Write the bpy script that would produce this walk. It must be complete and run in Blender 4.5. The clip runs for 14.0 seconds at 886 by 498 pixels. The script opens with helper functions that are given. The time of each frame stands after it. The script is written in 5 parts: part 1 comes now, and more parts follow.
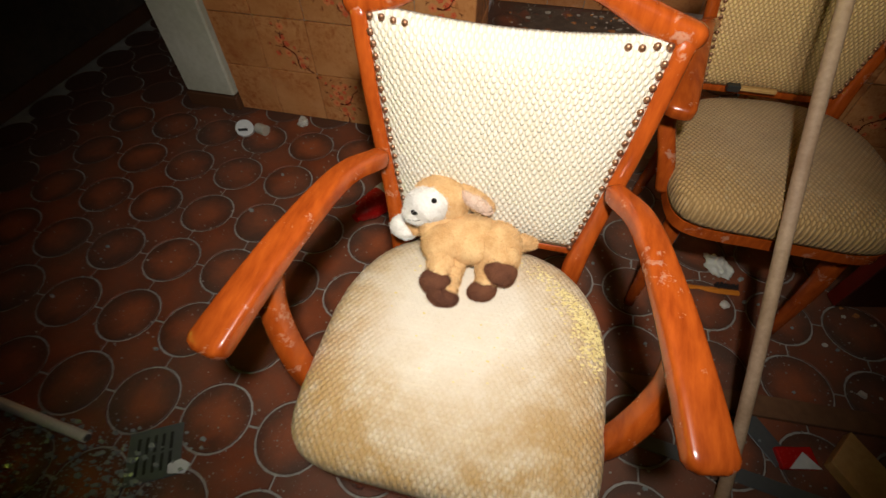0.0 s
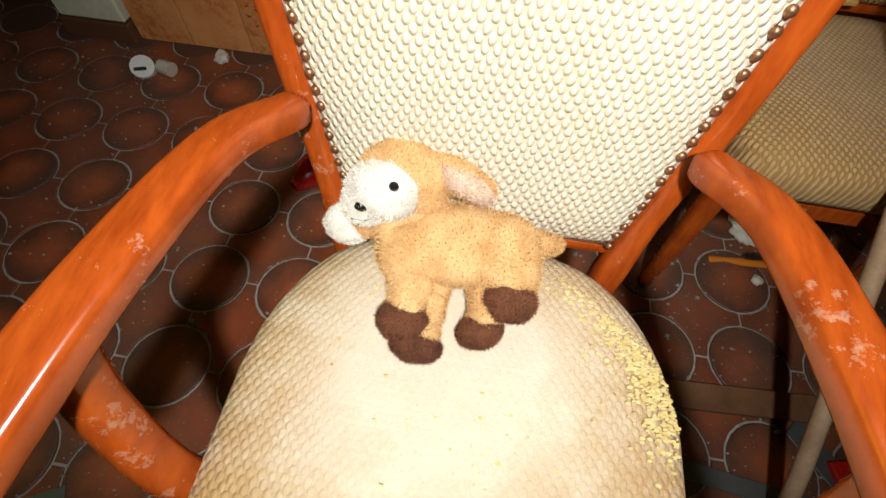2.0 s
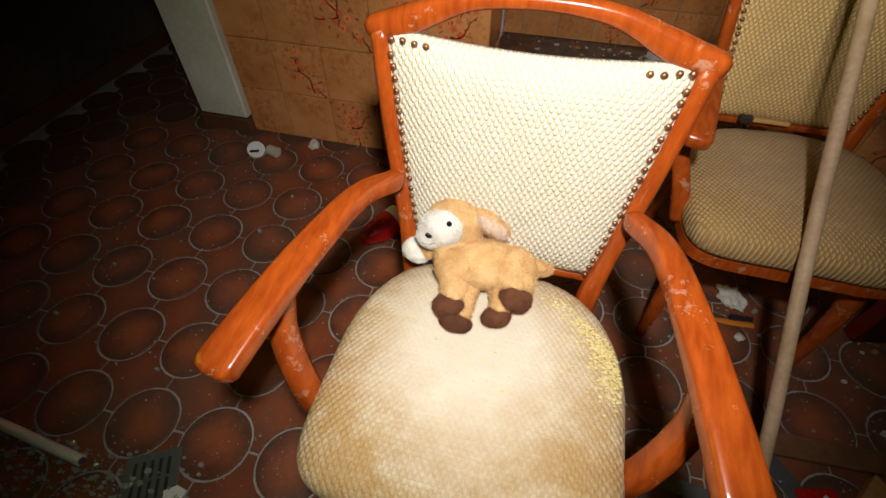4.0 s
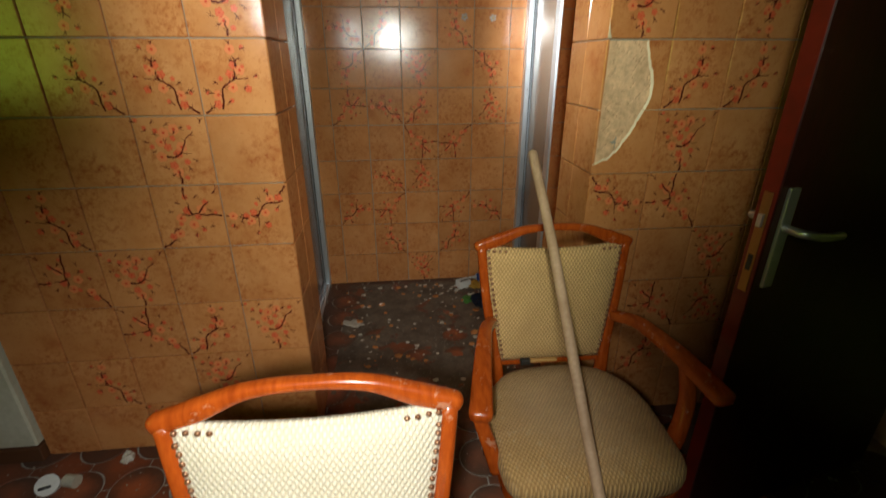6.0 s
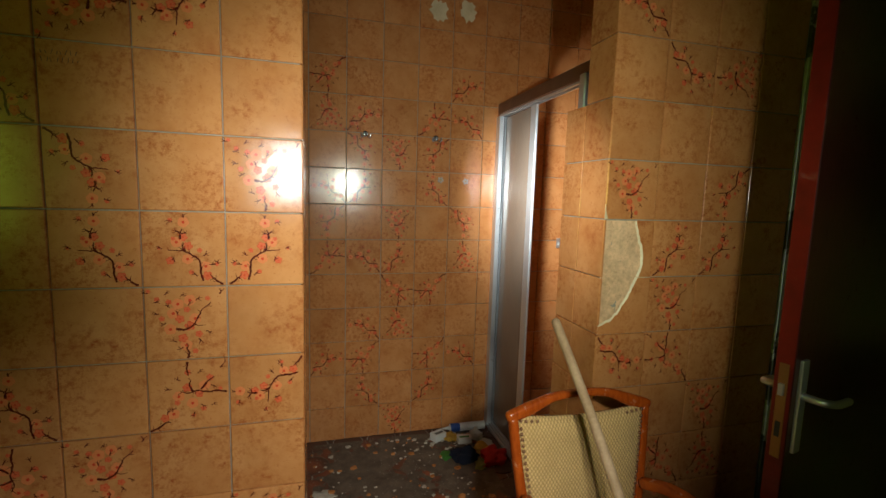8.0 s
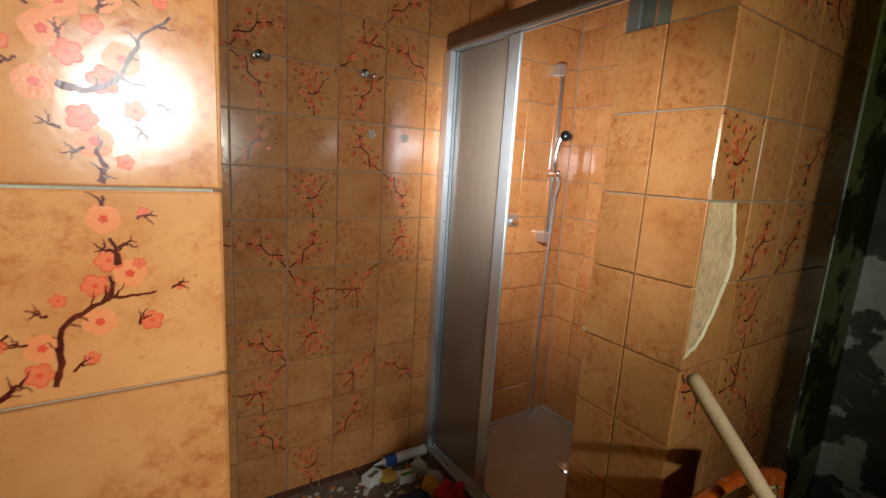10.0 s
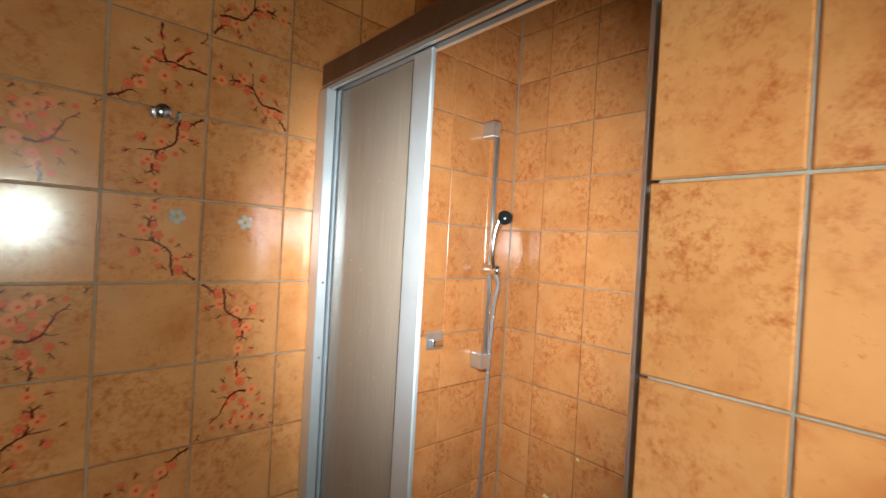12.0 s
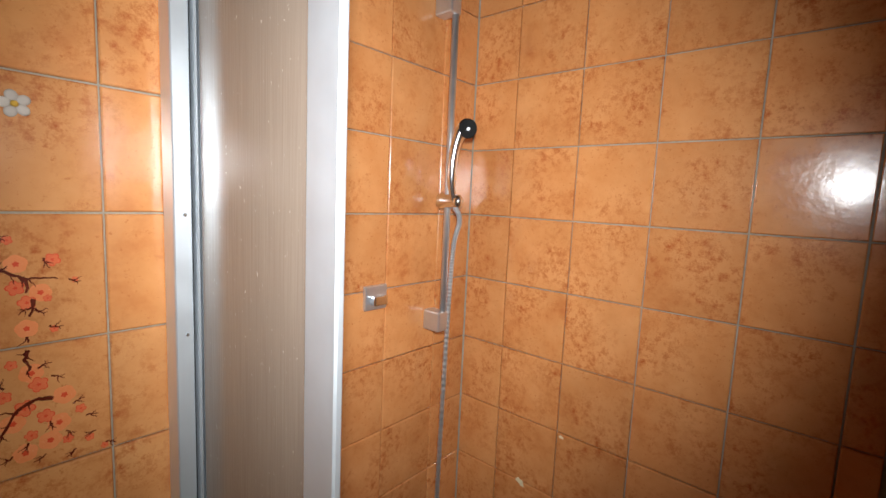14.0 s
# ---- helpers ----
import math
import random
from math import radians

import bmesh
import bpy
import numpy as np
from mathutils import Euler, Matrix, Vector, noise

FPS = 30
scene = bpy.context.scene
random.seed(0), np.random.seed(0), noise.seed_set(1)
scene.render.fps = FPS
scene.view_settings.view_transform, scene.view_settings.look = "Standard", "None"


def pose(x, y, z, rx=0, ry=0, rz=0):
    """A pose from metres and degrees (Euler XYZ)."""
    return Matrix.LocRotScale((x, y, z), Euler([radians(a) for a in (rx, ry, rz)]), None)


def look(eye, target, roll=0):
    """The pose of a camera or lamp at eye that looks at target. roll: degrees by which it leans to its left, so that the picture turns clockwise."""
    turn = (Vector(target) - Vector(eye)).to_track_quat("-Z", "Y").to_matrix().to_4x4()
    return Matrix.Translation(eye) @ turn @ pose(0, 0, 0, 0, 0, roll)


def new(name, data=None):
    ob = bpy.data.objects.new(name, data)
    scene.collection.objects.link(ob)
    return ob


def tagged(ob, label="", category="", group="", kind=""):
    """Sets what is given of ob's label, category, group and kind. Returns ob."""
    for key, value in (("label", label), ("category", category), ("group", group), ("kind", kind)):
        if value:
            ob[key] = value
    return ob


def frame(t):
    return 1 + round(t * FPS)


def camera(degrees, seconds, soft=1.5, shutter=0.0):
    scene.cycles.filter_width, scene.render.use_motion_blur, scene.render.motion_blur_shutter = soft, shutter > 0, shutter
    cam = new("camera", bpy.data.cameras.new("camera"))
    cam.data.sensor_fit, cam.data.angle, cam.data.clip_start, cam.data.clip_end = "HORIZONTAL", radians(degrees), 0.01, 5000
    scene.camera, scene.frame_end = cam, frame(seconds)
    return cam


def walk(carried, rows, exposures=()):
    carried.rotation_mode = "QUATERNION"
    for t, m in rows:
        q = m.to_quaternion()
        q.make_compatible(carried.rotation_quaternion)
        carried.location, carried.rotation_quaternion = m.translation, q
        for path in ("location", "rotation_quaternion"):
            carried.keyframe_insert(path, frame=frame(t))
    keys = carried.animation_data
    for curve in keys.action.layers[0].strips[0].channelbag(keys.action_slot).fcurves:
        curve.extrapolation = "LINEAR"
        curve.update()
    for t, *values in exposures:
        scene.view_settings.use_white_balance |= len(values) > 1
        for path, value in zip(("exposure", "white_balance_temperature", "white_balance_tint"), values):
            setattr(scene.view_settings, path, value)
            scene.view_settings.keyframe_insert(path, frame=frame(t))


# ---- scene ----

# ======================================================================
# camera and walk
# ======================================================================
cam = camera(89.0, 14.0, shutter=0.25)
PATH = [
    (0, (0.235, -1.438, 1.115), (-0.057, -0.215, -0.441), -0.2),
    (0.5, (0.204, -1.311, 0.995), (0.055, -0.155, -0.506), 4.79),
    (1, (0.18, -1.206, 0.922), (0.069, -0.202, -0.687), 3.89),
    (1.5, (0.174, -1.2, 0.92), (0.064, -0.222, -0.706), 3.33),
    (2, (0.177, -1.199, 0.921), (0.074, -0.195, -0.689), 3.76),
    (2.2, (0.175, -1.199, 0.92), (0.062, -0.179, -0.679), 3.46),
    (4.3, (0.22, -1.45, 1.128), (-0.116, -0.121, -0.328), 0.7),
    (4.5, (0.222, -1.442, 1.137), (-0.086, -0.093, -0.308), 1.6),
    (5, (0.25, -1.427, 1.165), (0.087, 0.04, -0.184), 1.7),
    (5.5, (0.304, -1.4, 1.261), (0.385, 0.298, 0.208), -0.4),
    (6, (0.333, -1.389, 1.345), (0.528, 0.445, 0.571), -0.1),
    (6.5, (0.357, -1.394, 1.441), (0.568, 0.546, 1.006), 0),
    (7, (0.387, -1.386, 1.49), (0.544, 0.591, 1.233), 0.1),
    (7.2, (0.404, -1.373, 1.495), (0.552, 0.609, 1.274), 0.5),
    (7.7, (0.22, -1.355, 1.475), (0.6, 0.69, 1.235), 1.2),
    (8.3, (-0.09, -1.23, 1.445), (0.645, 0.85, 1.185), 2.4),
    (8.8, (-0.135, -1.01, 1.43), (0.67, 0.94, 1.16), 3.3),
    (9.3, (-0.064, -0.795, 1.427), (0.723, 1.023, 1.149), 3.8),
    (9.5, (-0.072, -0.71, 1.435), (0.813, 1.055, 1.113), 3.6),
    (10, (-0.065, -0.513, 1.437), (1.023, 1.128, 1.082), 3.5),
    (10.5, (0.0, -0.369, 1.448), (1.182, 1.21, 1.117), 3.5),
    (11, (0.176, -0.243, 1.476), (1.322, 1.38, 1.248), 2.6),
    (11.5, (0.352, -0.122, 1.497), (1.513, 1.499, 1.352), 2.6),
    (12, (0.502, 0.075, 1.523), (1.83, 1.571, 1.507), 3.2),
    (12.5, (0.671, 0.238, 1.527), (2.066, 1.671, 1.514), 2.6),
    (13, (0.778, 0.349, 1.485), (2.181, 1.772, 1.405), 2.4),
    (13.5, (0.807, 0.401, 1.463), (2.279, 1.744, 1.299), 2.4),
    (14, (0.8, 0.401, 1.447), (2.303, 1.702, 1.224), 2.5),
]
walk(cam, [(t, look(eye, target, roll)) for t, eye, target, roll in PATH],
     exposures=[(0.0, -0.05, 6500, 10), (0.5, 0.0, 6450, 9), (1.0, 0.12, 6400, 8), (2.2, 0.15, 6400, 8), (4.3, -0.05, 6500, 9), (4.5, -0.05, 6500, 9), (5.0, -0.2, 6500, 8), (5.5, -0.16, 6500, 6), (6.0, -0.22, 6500, 3), (6.5, -0.15, 6500, 1), (7.2, -0.1, 6500, 0), (9.3, -0.15, 6400, 3), (10.2, -0.15, 6300, 4), (11.0, -0.15, 6250, 4), (11.5, 0.0, 6250, 3), (12.0, 0.14, 6150, -2), (12.5, 0.04, 6150, 0), (13.0, -0.08, 6350, 6), (14.0, -0.08, 6350, 7)])

# ======================================================================
# world and lights: a dark, abandoned washroom lit by torchlight, and one window with green daylight
# ======================================================================
world = bpy.data.worlds.new("world")
scene.world = world
world.use_nodes = True
world.node_tree.nodes["Background"].inputs[0].default_value = (0.02, 0.025, 0.02, 1)
world.node_tree.nodes["Background"].inputs[1].default_value = 0.3


COOL = (0.97, 0.98, 1.0)


def torch(name, eye, target, watts, cone, blend, size, colour=(1.0, 0.97, 0.93)):
    lamp = bpy.data.lights.new(name, "SPOT")
    lamp.energy, lamp.color = watts, colour
    lamp.spot_size, lamp.spot_blend, lamp.shadow_soft_size = radians(cone), blend, size
    ob = new(name, lamp)
    ob.matrix_world = look(eye, target)
    return ob


torch("torch_chair", (0.27, -1.47, 1.36), (0.135, -0.87, 0.67), 64, 93, 1.0, 0.03)
torch("torch_niche", (0.36, -1.43, 1.56), (0.52, 0.0, 1.43), 64, 90, 1.0, 0.035, (0.99, 1.0, 0.86))
torch("torch_corner", (-0.08, -0.74, 1.54), (0.06, 0.32, 1.43), 19, 86, 1.0, 0.12, COOL)
torch("torch_passage", (0.38, -0.05, 1.58), (1.15, 0.46, 1.35), 20, 88, 1.0, 0.035, COOL)
torch("torch_shower", (0.78, 0.36, 1.56), (1.70, 1.20, 1.44), 88, 94, 1.0, 0.03, COOL)

# ======================================================================
# materials
# ======================================================================
class Nodes:
    """A small wrapper to write node materials in few lines."""

    def __init__(self, name):
        self.m = bpy.data.materials.new(name)
        self.m.use_nodes = True
        self.t = self.m.node_tree
        self.b = self.t.nodes["Principled BSDF"]

    def n(self, kind, **props):
        node = self.t.nodes.new(kind)
        for key, value in props.items():
            if key == "operation":
                node.operation = value
            elif key == "feature":
                node.feature = value
            elif key == "data_type":
                node.data_type = value
            elif key == "blend_type":
                node.blend_type = value
            elif key == "bands_direction":
                node.bands_direction = value
            elif key == "wave_type":
                node.wave_type = value
        return node

    def link(self, a, b):
        self.t.links.new(a, b)

    def coords(self, scale=(1, 1, 1), shift=True):
        tc = self.n("ShaderNodeTexCoord")
        mp = self.n("ShaderNodeMapping")
        mp.inputs["Scale"].default_value = scale
        self.link(tc.outputs["Object"], mp.inputs["Vector"])
        if shift:
            info = self.n("ShaderNodeObjectInfo")
            mul = self.n("ShaderNodeMath", operation="MULTIPLY")
            mul.inputs[1].default_value = 37.0
            self.link(info.outputs["Random"], mul.inputs[0])
            self.link(mul.outputs[0], mp.inputs["Location"])
        return mp.outputs[0]

    def noise(self, vec, scale, detail=4, rough=0.6):
        nz = self.n("ShaderNodeTexNoise")
        nz.inputs["Scale"].default_value = scale
        nz.inputs["Detail"].default_value = detail
        nz.inputs["Roughness"].default_value = rough
        self.link(vec, nz.inputs["Vector"])
        return nz.outputs["Fac"]

    def ramp(self, fac, stops):
        r = self.n("ShaderNodeValToRGB")
        el = r.color_ramp.elements
        while len(el) < len(stops):
            el.new(0.5)
        for e, (p, c) in zip(el, stops):
            e.position = p
            e.color = (*c, 1) if len(c) == 3 else c
        self.link(fac, r.inputs[0])
        return r.outputs[0]

    def mix(self, fac, a, b, blend="MIX"):
        m = self.n("ShaderNodeMix", data_type="RGBA", blend_type=blend)
        if isinstance(fac, (int, float)):
            m.inputs[0].default_value = fac
        else:
            self.link(fac, m.inputs[0])
        for sock, v in ((m.inputs[6], a), (m.inputs[7], b)):
            if isinstance(v, tuple):
                sock.default_value = (*v, 1)
            else:
                self.link(v, sock)
        return m.outputs[2]

    def math(self, op, a, b=0.0):
        m = self.n("ShaderNodeMath", operation=op)
        for sock, v in ((m.inputs[0], a), (m.inputs[1], b)):
            if isinstance(v, (int, float)):
                sock.default_value = v
            else:
                self.link(v, sock)
        return m.outputs[0]

    def bump(self, height, strength, distance):
        b = self.n("ShaderNodeBump")
        b.inputs["Strength"].default_value = strength
        b.inputs["Distance"].default_value = distance
        self.link(height, b.inputs["Height"])
        self.link(b.outputs[0], self.b.inputs["Normal"])

    def put(self, colour=None, rough=None, metal=None, spec=None):
        for key, v in (("Base Color", colour), ("Roughness", rough), ("Metallic", metal), ("Specular IOR Level", spec)):
            if v is None:
                continue
            if isinstance(v, tuple):
                self.b.inputs[key].default_value = (*v, 1)
            elif isinstance(v, (int, float)):
                self.b.inputs[key].default_value = v
            else:
                self.link(v, self.b.inputs[key])
        return self.m


def speckled(name, a, b, scale=30, rough=0.6, metal=0.0, bump=0.3, distance=0.002, spec=0.5):
    """A plain surface with two scales of mottling and some relief."""
    k = Nodes(name)
    v = k.coords()
    big, fine = k.noise(v, scale * 0.25), k.noise(v, scale * 3, 3)
    both = k.math("ADD", k.math("MULTIPLY", big, 0.65), k.math("MULTIPLY", fine, 0.35))
    col = k.ramp(both, [(0.35, a), (0.65, b)])
    k.bump(both, bump, distance)
    r = k.math("ADD", k.math("MULTIPLY", fine, 0.2), rough - 0.1)
    return k.put(col, r, metal, spec)


def glazed_tile(name, light, mid, dark):
    k = Nodes(name)
    v = k.coords()
    blot = k.noise(v, 9, 4, 0.6)
    spots = k.noise(v, 50, 6, 0.78)
    freckle = k.noise(v, 110, 4, 0.7)
    fine = k.noise(v, 160, 3)
    base = k.ramp(blot, [(0.30, light), (0.60, mid), (0.92, dark)])
    patch = k.ramp(k.noise(v, 7, 3), [(0.40, (0, 0, 0)), (0.60, (1, 1, 1))])
    rust = k.ramp(spots, [(0.47, (0, 0, 0)), (0.66, (1, 1, 1))])
    col = k.mix(k.math("MULTIPLY", k.math("MULTIPLY", rust, patch), 0.95), base, dark)
    dots = k.ramp(freckle, [(0.60, (0, 0, 0)), (0.70, (1, 1, 1))])
    col = k.mix(k.math("MULTIPLY", dots, 0.55), col, dark)
    grime = k.ramp(k.noise(v, 5, 6, 0.7), [(0.5, (0, 0, 0)), (0.85, (1, 1, 1))])
    col = k.mix(k.math("MULTIPLY", grime, 0.22), col, (0.25, 0.10, 0.032))
    info = k.n("ShaderNodeObjectInfo")
    tint = k.ramp(info.outputs["Random"], [(0.0, (0.86, 0.86, 0.86)), (1.0, (1.0, 1.0, 1.0))])
    col = k.mix(1.0, col, tint, "MULTIPLY")
    height = k.math("ADD", k.math("MULTIPLY", k.noise(v, 26, 3), 0.6), k.math("MULTIPLY", k.noise(v, 75, 2), 0.22))
    k.bump(height, 0.25, 0.0025)
    rough = k.math("ADD", k.math("MULTIPLY", grime, 0.12), k.math("ADD", k.math("MULTIPLY", fine, 0.10), 0.12))
    return k.put(col, rough, 0.0, 0.7)


def terracotta(name, a, b, dust):
    k = Nodes(name)
    v = k.coords()
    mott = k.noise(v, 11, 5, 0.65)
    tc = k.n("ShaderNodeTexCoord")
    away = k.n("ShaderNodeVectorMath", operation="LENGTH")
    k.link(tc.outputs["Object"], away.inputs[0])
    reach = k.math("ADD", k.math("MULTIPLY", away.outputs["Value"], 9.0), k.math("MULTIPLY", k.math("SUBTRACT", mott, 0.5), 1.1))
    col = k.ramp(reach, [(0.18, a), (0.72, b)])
    geo = k.n("ShaderNodeNewGeometry")
    sep = k.noise(geo.outputs["Position"], 2.3, 6, 0.7)
    dirt = k.ramp(sep, [(0.38, (0, 0, 0)), (0.62, (1, 1, 1))])
    col = k.mix(k.math("MULTIPLY", dirt, 0.62), col, dust)
    fine = k.noise(v, 120, 4)
    grit = k.ramp(k.noise(geo.outputs["Position"], 210, 2), [(0.66, (0, 0, 0)), (0.73, (1, 1, 1))])
    col = k.mix(k.math("MULTIPLY", grit, 0.35), col, (0.32, 0.27, 0.21))
    k.bump(k.math("ADD", mott, k.math("MULTIPLY", fine, 0.3)), 0.35, 0.003)
    rough = k.math("ADD", k.math("MULTIPLY", dirt, 0.25), k.math("ADD", k.math("MULTIPLY", fine, 0.2), 0.32))
    return k.put(col, rough, 0, 0.4)


def varnished_wood(name, a, b, dust=0.35, rough=0.22):
    k = Nodes(name)
    v = k.coords((1, 1, 1))
    stretch = k.n("ShaderNodeMapping")
    stretch.inputs["Scale"].default_value = (22, 5, 5)
    k.link(v, stretch.inputs["Vector"])
    grain = k.noise(stretch.outputs[0], 4, 5, 0.6)
    col = k.ramp(grain, [(0.3, a), (0.7, b)])
    wear = k.ramp(k.noise(v, 24, 6, 0.75), [(0.60, (0, 0, 0)), (0.66, (1, 1, 1))])
    col = k.mix(k.math("MULTIPLY", wear, dust), col, (0.55, 0.36, 0.24))
    k.bump(k.math("ADD", grain, wear), 0.12, 0.001)
    r = k.math("ADD", k.math("MULTIPLY", wear, 0.35), rough)
    return k.put(col, r, 0, 0.5)


def woven(name, light, dark, su, sv, soil, axis_v="Z", soil_amount=0.5, contrast=0.8, worn=0.0, relief=0.7, rubbed=0.0):
    """Upholstery of small raised loops in offset rows."""
    k = Nodes(name)
    tc = k.n("ShaderNodeTexCoord")
    sep = k.n("ShaderNodeSeparateXYZ")
    k.link(tc.outputs["Object"], sep.inputs[0])
    warp = k.math("MULTIPLY", k.math("SUBTRACT", k.noise(tc.outputs["Object"], 30, 3), 0.5), 0.006)
    u = k.math("MULTIPLY", k.math("ADD", sep.outputs["X"], warp), math.pi / su)
    w = k.math("MULTIPLY", k.math("ADD", sep.outputs[axis_v], warp), math.pi / sv)
    cell = k.math("ABSOLUTE", k.math("ADD", k.math("MULTIPLY", k.math("COSINE", u), k.math("COSINE", w)), 0.0))
    other = k.math("ABSOLUTE", k.math("MULTIPLY", k.math("SINE", u), k.math("SINE", w)))
    loop = k.math("MAXIMUM", cell, other)
    gap = k.math("POWER", k.math("SUBTRACT", 1.0, loop), 1.6)
    gap = k.math("MINIMUM", k.math("MULTIPLY", gap, 3.0), 1.0)
    v = tc.outputs["Object"]
    fibre = k.noise(v, 420, 3)
    if rubbed:  # the loops are worn flat in the middle of the seat
        away = k.n("ShaderNodeVectorMath", operation="DISTANCE")
        away.inputs[1].default_value = (-0.01, -0.03, 0.48)
        k.link(v, away.inputs[0])
        far = k.math("ADD", away.outputs["Value"], k.math("MULTIPLY", k.math("SUBTRACT", k.noise(v, 11, 5, 0.7), 0.5), 0.16))
        rim = k.ramp(far, [(0.09, (0, 0, 0)), (0.24, (1, 1, 1))])
        gap = k.math("MULTIPLY", gap, k.math("ADD", k.math("MULTIPLY", rim, rubbed), 1.0 - rubbed))
    body = k.mix(k.math("MULTIPLY", gap, contrast), light, dark)
    streaks = k.n("ShaderNodeMapping")
    streaks.inputs["Scale"].default_value = (6, 90, 90)
    k.link(v, streaks.inputs["Vector"])
    thread = k.ramp(k.noise(streaks.outputs[0], 2.0, 4), [(0.5, (0, 0, 0)), (0.7, (1, 1, 1))])
    body = k.mix(k.math("MULTIPLY", thread, worn), body, tuple(min(0.85, c * 1.25) for c in light))
    stain = k.ramp(k.noise(v, 7, 6, 0.72), [(0.42, (0, 0, 0)), (0.66, (1, 1, 1))])
    body = k.mix(k.math("MULTIPLY", stain, soil_amount), body, soil)
    if rubbed:
        body = k.mix(k.math("MULTIPLY", k.math("SUBTRACT", 1.0, rim), rubbed * 0.7), body, (0.78, 0.72, 0.62))
        brown = k.ramp(k.noise(v, 16, 6, 0.75), [(0.36, (0, 0, 0)), (0.56, (1, 1, 1))])
        body = k.mix(k.math("MULTIPLY", k.math("MULTIPLY", rim, brown), rubbed), body, soil)
        dust = k.ramp(k.noise(v, 60, 5, 0.8), [(0.56, (0, 0, 0)), (0.66, (1, 1, 1))])
        body = k.mix(k.math("MULTIPLY", dust, 0.35), body, (0.70, 0.58, 0.36))
    specks = k.ramp(k.noise(v, 190, 3, 0.8), [(0.63, (0, 0, 0)), (0.70, (1, 1, 1))])
    body = k.mix(k.math("MULTIPLY", specks, 0.35), body, soil)
    body = k.mix(k.math("MULTIPLY", fibre, 0.25), body, tuple(c * 0.8 for c in dark))
    k.bump(k.math("ADD", k.math("MULTIPLY", k.math("SUBTRACT", 1.0, gap), 0.8), k.math("MULTIPLY", fibre, 0.35)), relief, 0.004)
    m = k.put(body, 0.92, 0, 0.15)
    k.b.inputs["Sheen Weight"].default_value = 0.06
    return m


TILE = glazed_tile("ochre_glaze", (0.70, 0.318, 0.118), (0.62, 0.256, 0.086), (0.40, 0.095, 0.022))
BISQUE = speckled("tile_bisque", (0.62, 0.50, 0.30), (0.78, 0.67, 0.45), 60, 0.85)
GROUT = speckled("grey_grout", (0.27, 0.230, 0.175), (0.42, 0.375, 0.30), 60, 0.85, 0, 0.5, 0.002)
CEMENT = speckled("bared_cement", (0.46, 0.275, 0.145), (0.94, 0.63, 0.37), 24, 0.9, 0, 1.0, 0.009)
PLASTER = speckled("cream_plaster", (0.50, 0.49, 0.36), (0.68, 0.67, 0.54), 16, 0.85, 0, 0.5, 0.004)
BRANCH = speckled("printed_branch", (0.060, 0.009, 0.005), (0.14, 0.022, 0.010), 90, 0.24)
PETAL = speckled("printed_petal", (0.66, 0.120, 0.045), (0.72, 0.165, 0.065), 160, 0.24)
PALEPETAL = speckled("printed_pale_petal", (0.71, 0.215, 0.075), (0.74, 0.250, 0.095), 120, 0.24)
REDPETAL = speckled("printed_red_rim", (0.60, 0.055, 0.022), (0.66, 0.085, 0.032), 160, 0.24)
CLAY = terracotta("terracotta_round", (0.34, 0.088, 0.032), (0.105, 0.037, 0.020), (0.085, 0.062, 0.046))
CLAY_RED = terracotta("terracotta_star", (0.27, 0.066, 0.024), (0.17, 0.045, 0.019), (0.10, 0.070, 0.048))
JOINT = speckled("floor_joint", (0.24, 0.215, 0.18), (0.44, 0.41, 0.36), 40, 0.9, 0, 0.5, 0.002)
WOOD = varnished_wood("varnished_beech", (0.45, 0.084, 0.010), (0.26, 0.040, 0.005), 0.42)
DOORWOOD = varnished_wood("dark_red_door", (0.055, 0.010, 0.006), (0.030, 0.006, 0.004), 0.08, 0.3)
# door wood again, redder and brighter: torchlight on the edge put into its colour
REDWOOD = varnished_wood("red_door_edge", (0.17, 0.011, 0.006), (0.105, 0.008, 0.004), 0.06, 0.28)
STICKER = speckled("yellowed_sticker", (0.42, 0.36, 0.32), (0.52, 0.45, 0.40), 40, 0.5)
STICK = speckled("bare_stick", (0.36, 0.22, 0.12), (0.56, 0.38, 0.24), 40, 0.65)
FABRIC = woven("cream_weave", (0.85, 0.79, 0.65), (0.58, 0.48, 0.31), 0.0105, 0.0160, (0.62, 0.50, 0.30), "Z", 0.22, 0.55, 0.25, 0.7)
# rear chair's back: the FABRIC weave in a browner, deeper tone
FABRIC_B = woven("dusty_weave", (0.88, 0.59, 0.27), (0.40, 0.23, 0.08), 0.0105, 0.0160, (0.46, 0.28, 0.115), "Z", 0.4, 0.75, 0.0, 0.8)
SEATFAB = woven("soiled_weave", (0.70, 0.58, 0.41), (0.42, 0.28, 0.13), 0.0105, 0.0140, (0.46, 0.27, 0.09), "Y", 0.5, 0.55, 0.7, 0.55, 0.85)
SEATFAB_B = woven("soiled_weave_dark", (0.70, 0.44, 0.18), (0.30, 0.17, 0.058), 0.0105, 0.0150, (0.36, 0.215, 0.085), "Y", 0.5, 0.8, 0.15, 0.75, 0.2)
TACK = speckled("brass_tack", (0.22, 0.10, 0.05), (0.40, 0.22, 0.13), 200, 0.4, 0.8)
ALU = speckled("aluminium", (0.64, 0.68, 0.73), (0.72, 0.76, 0.81), 8, 0.40, 0.75, 0.02, 0.0004)
STEEL = speckled("dull_chrome", (0.58, 0.60, 0.63), (0.70, 0.72, 0.75), 60, 0.36, 0.85, 0.05, 0.0005)
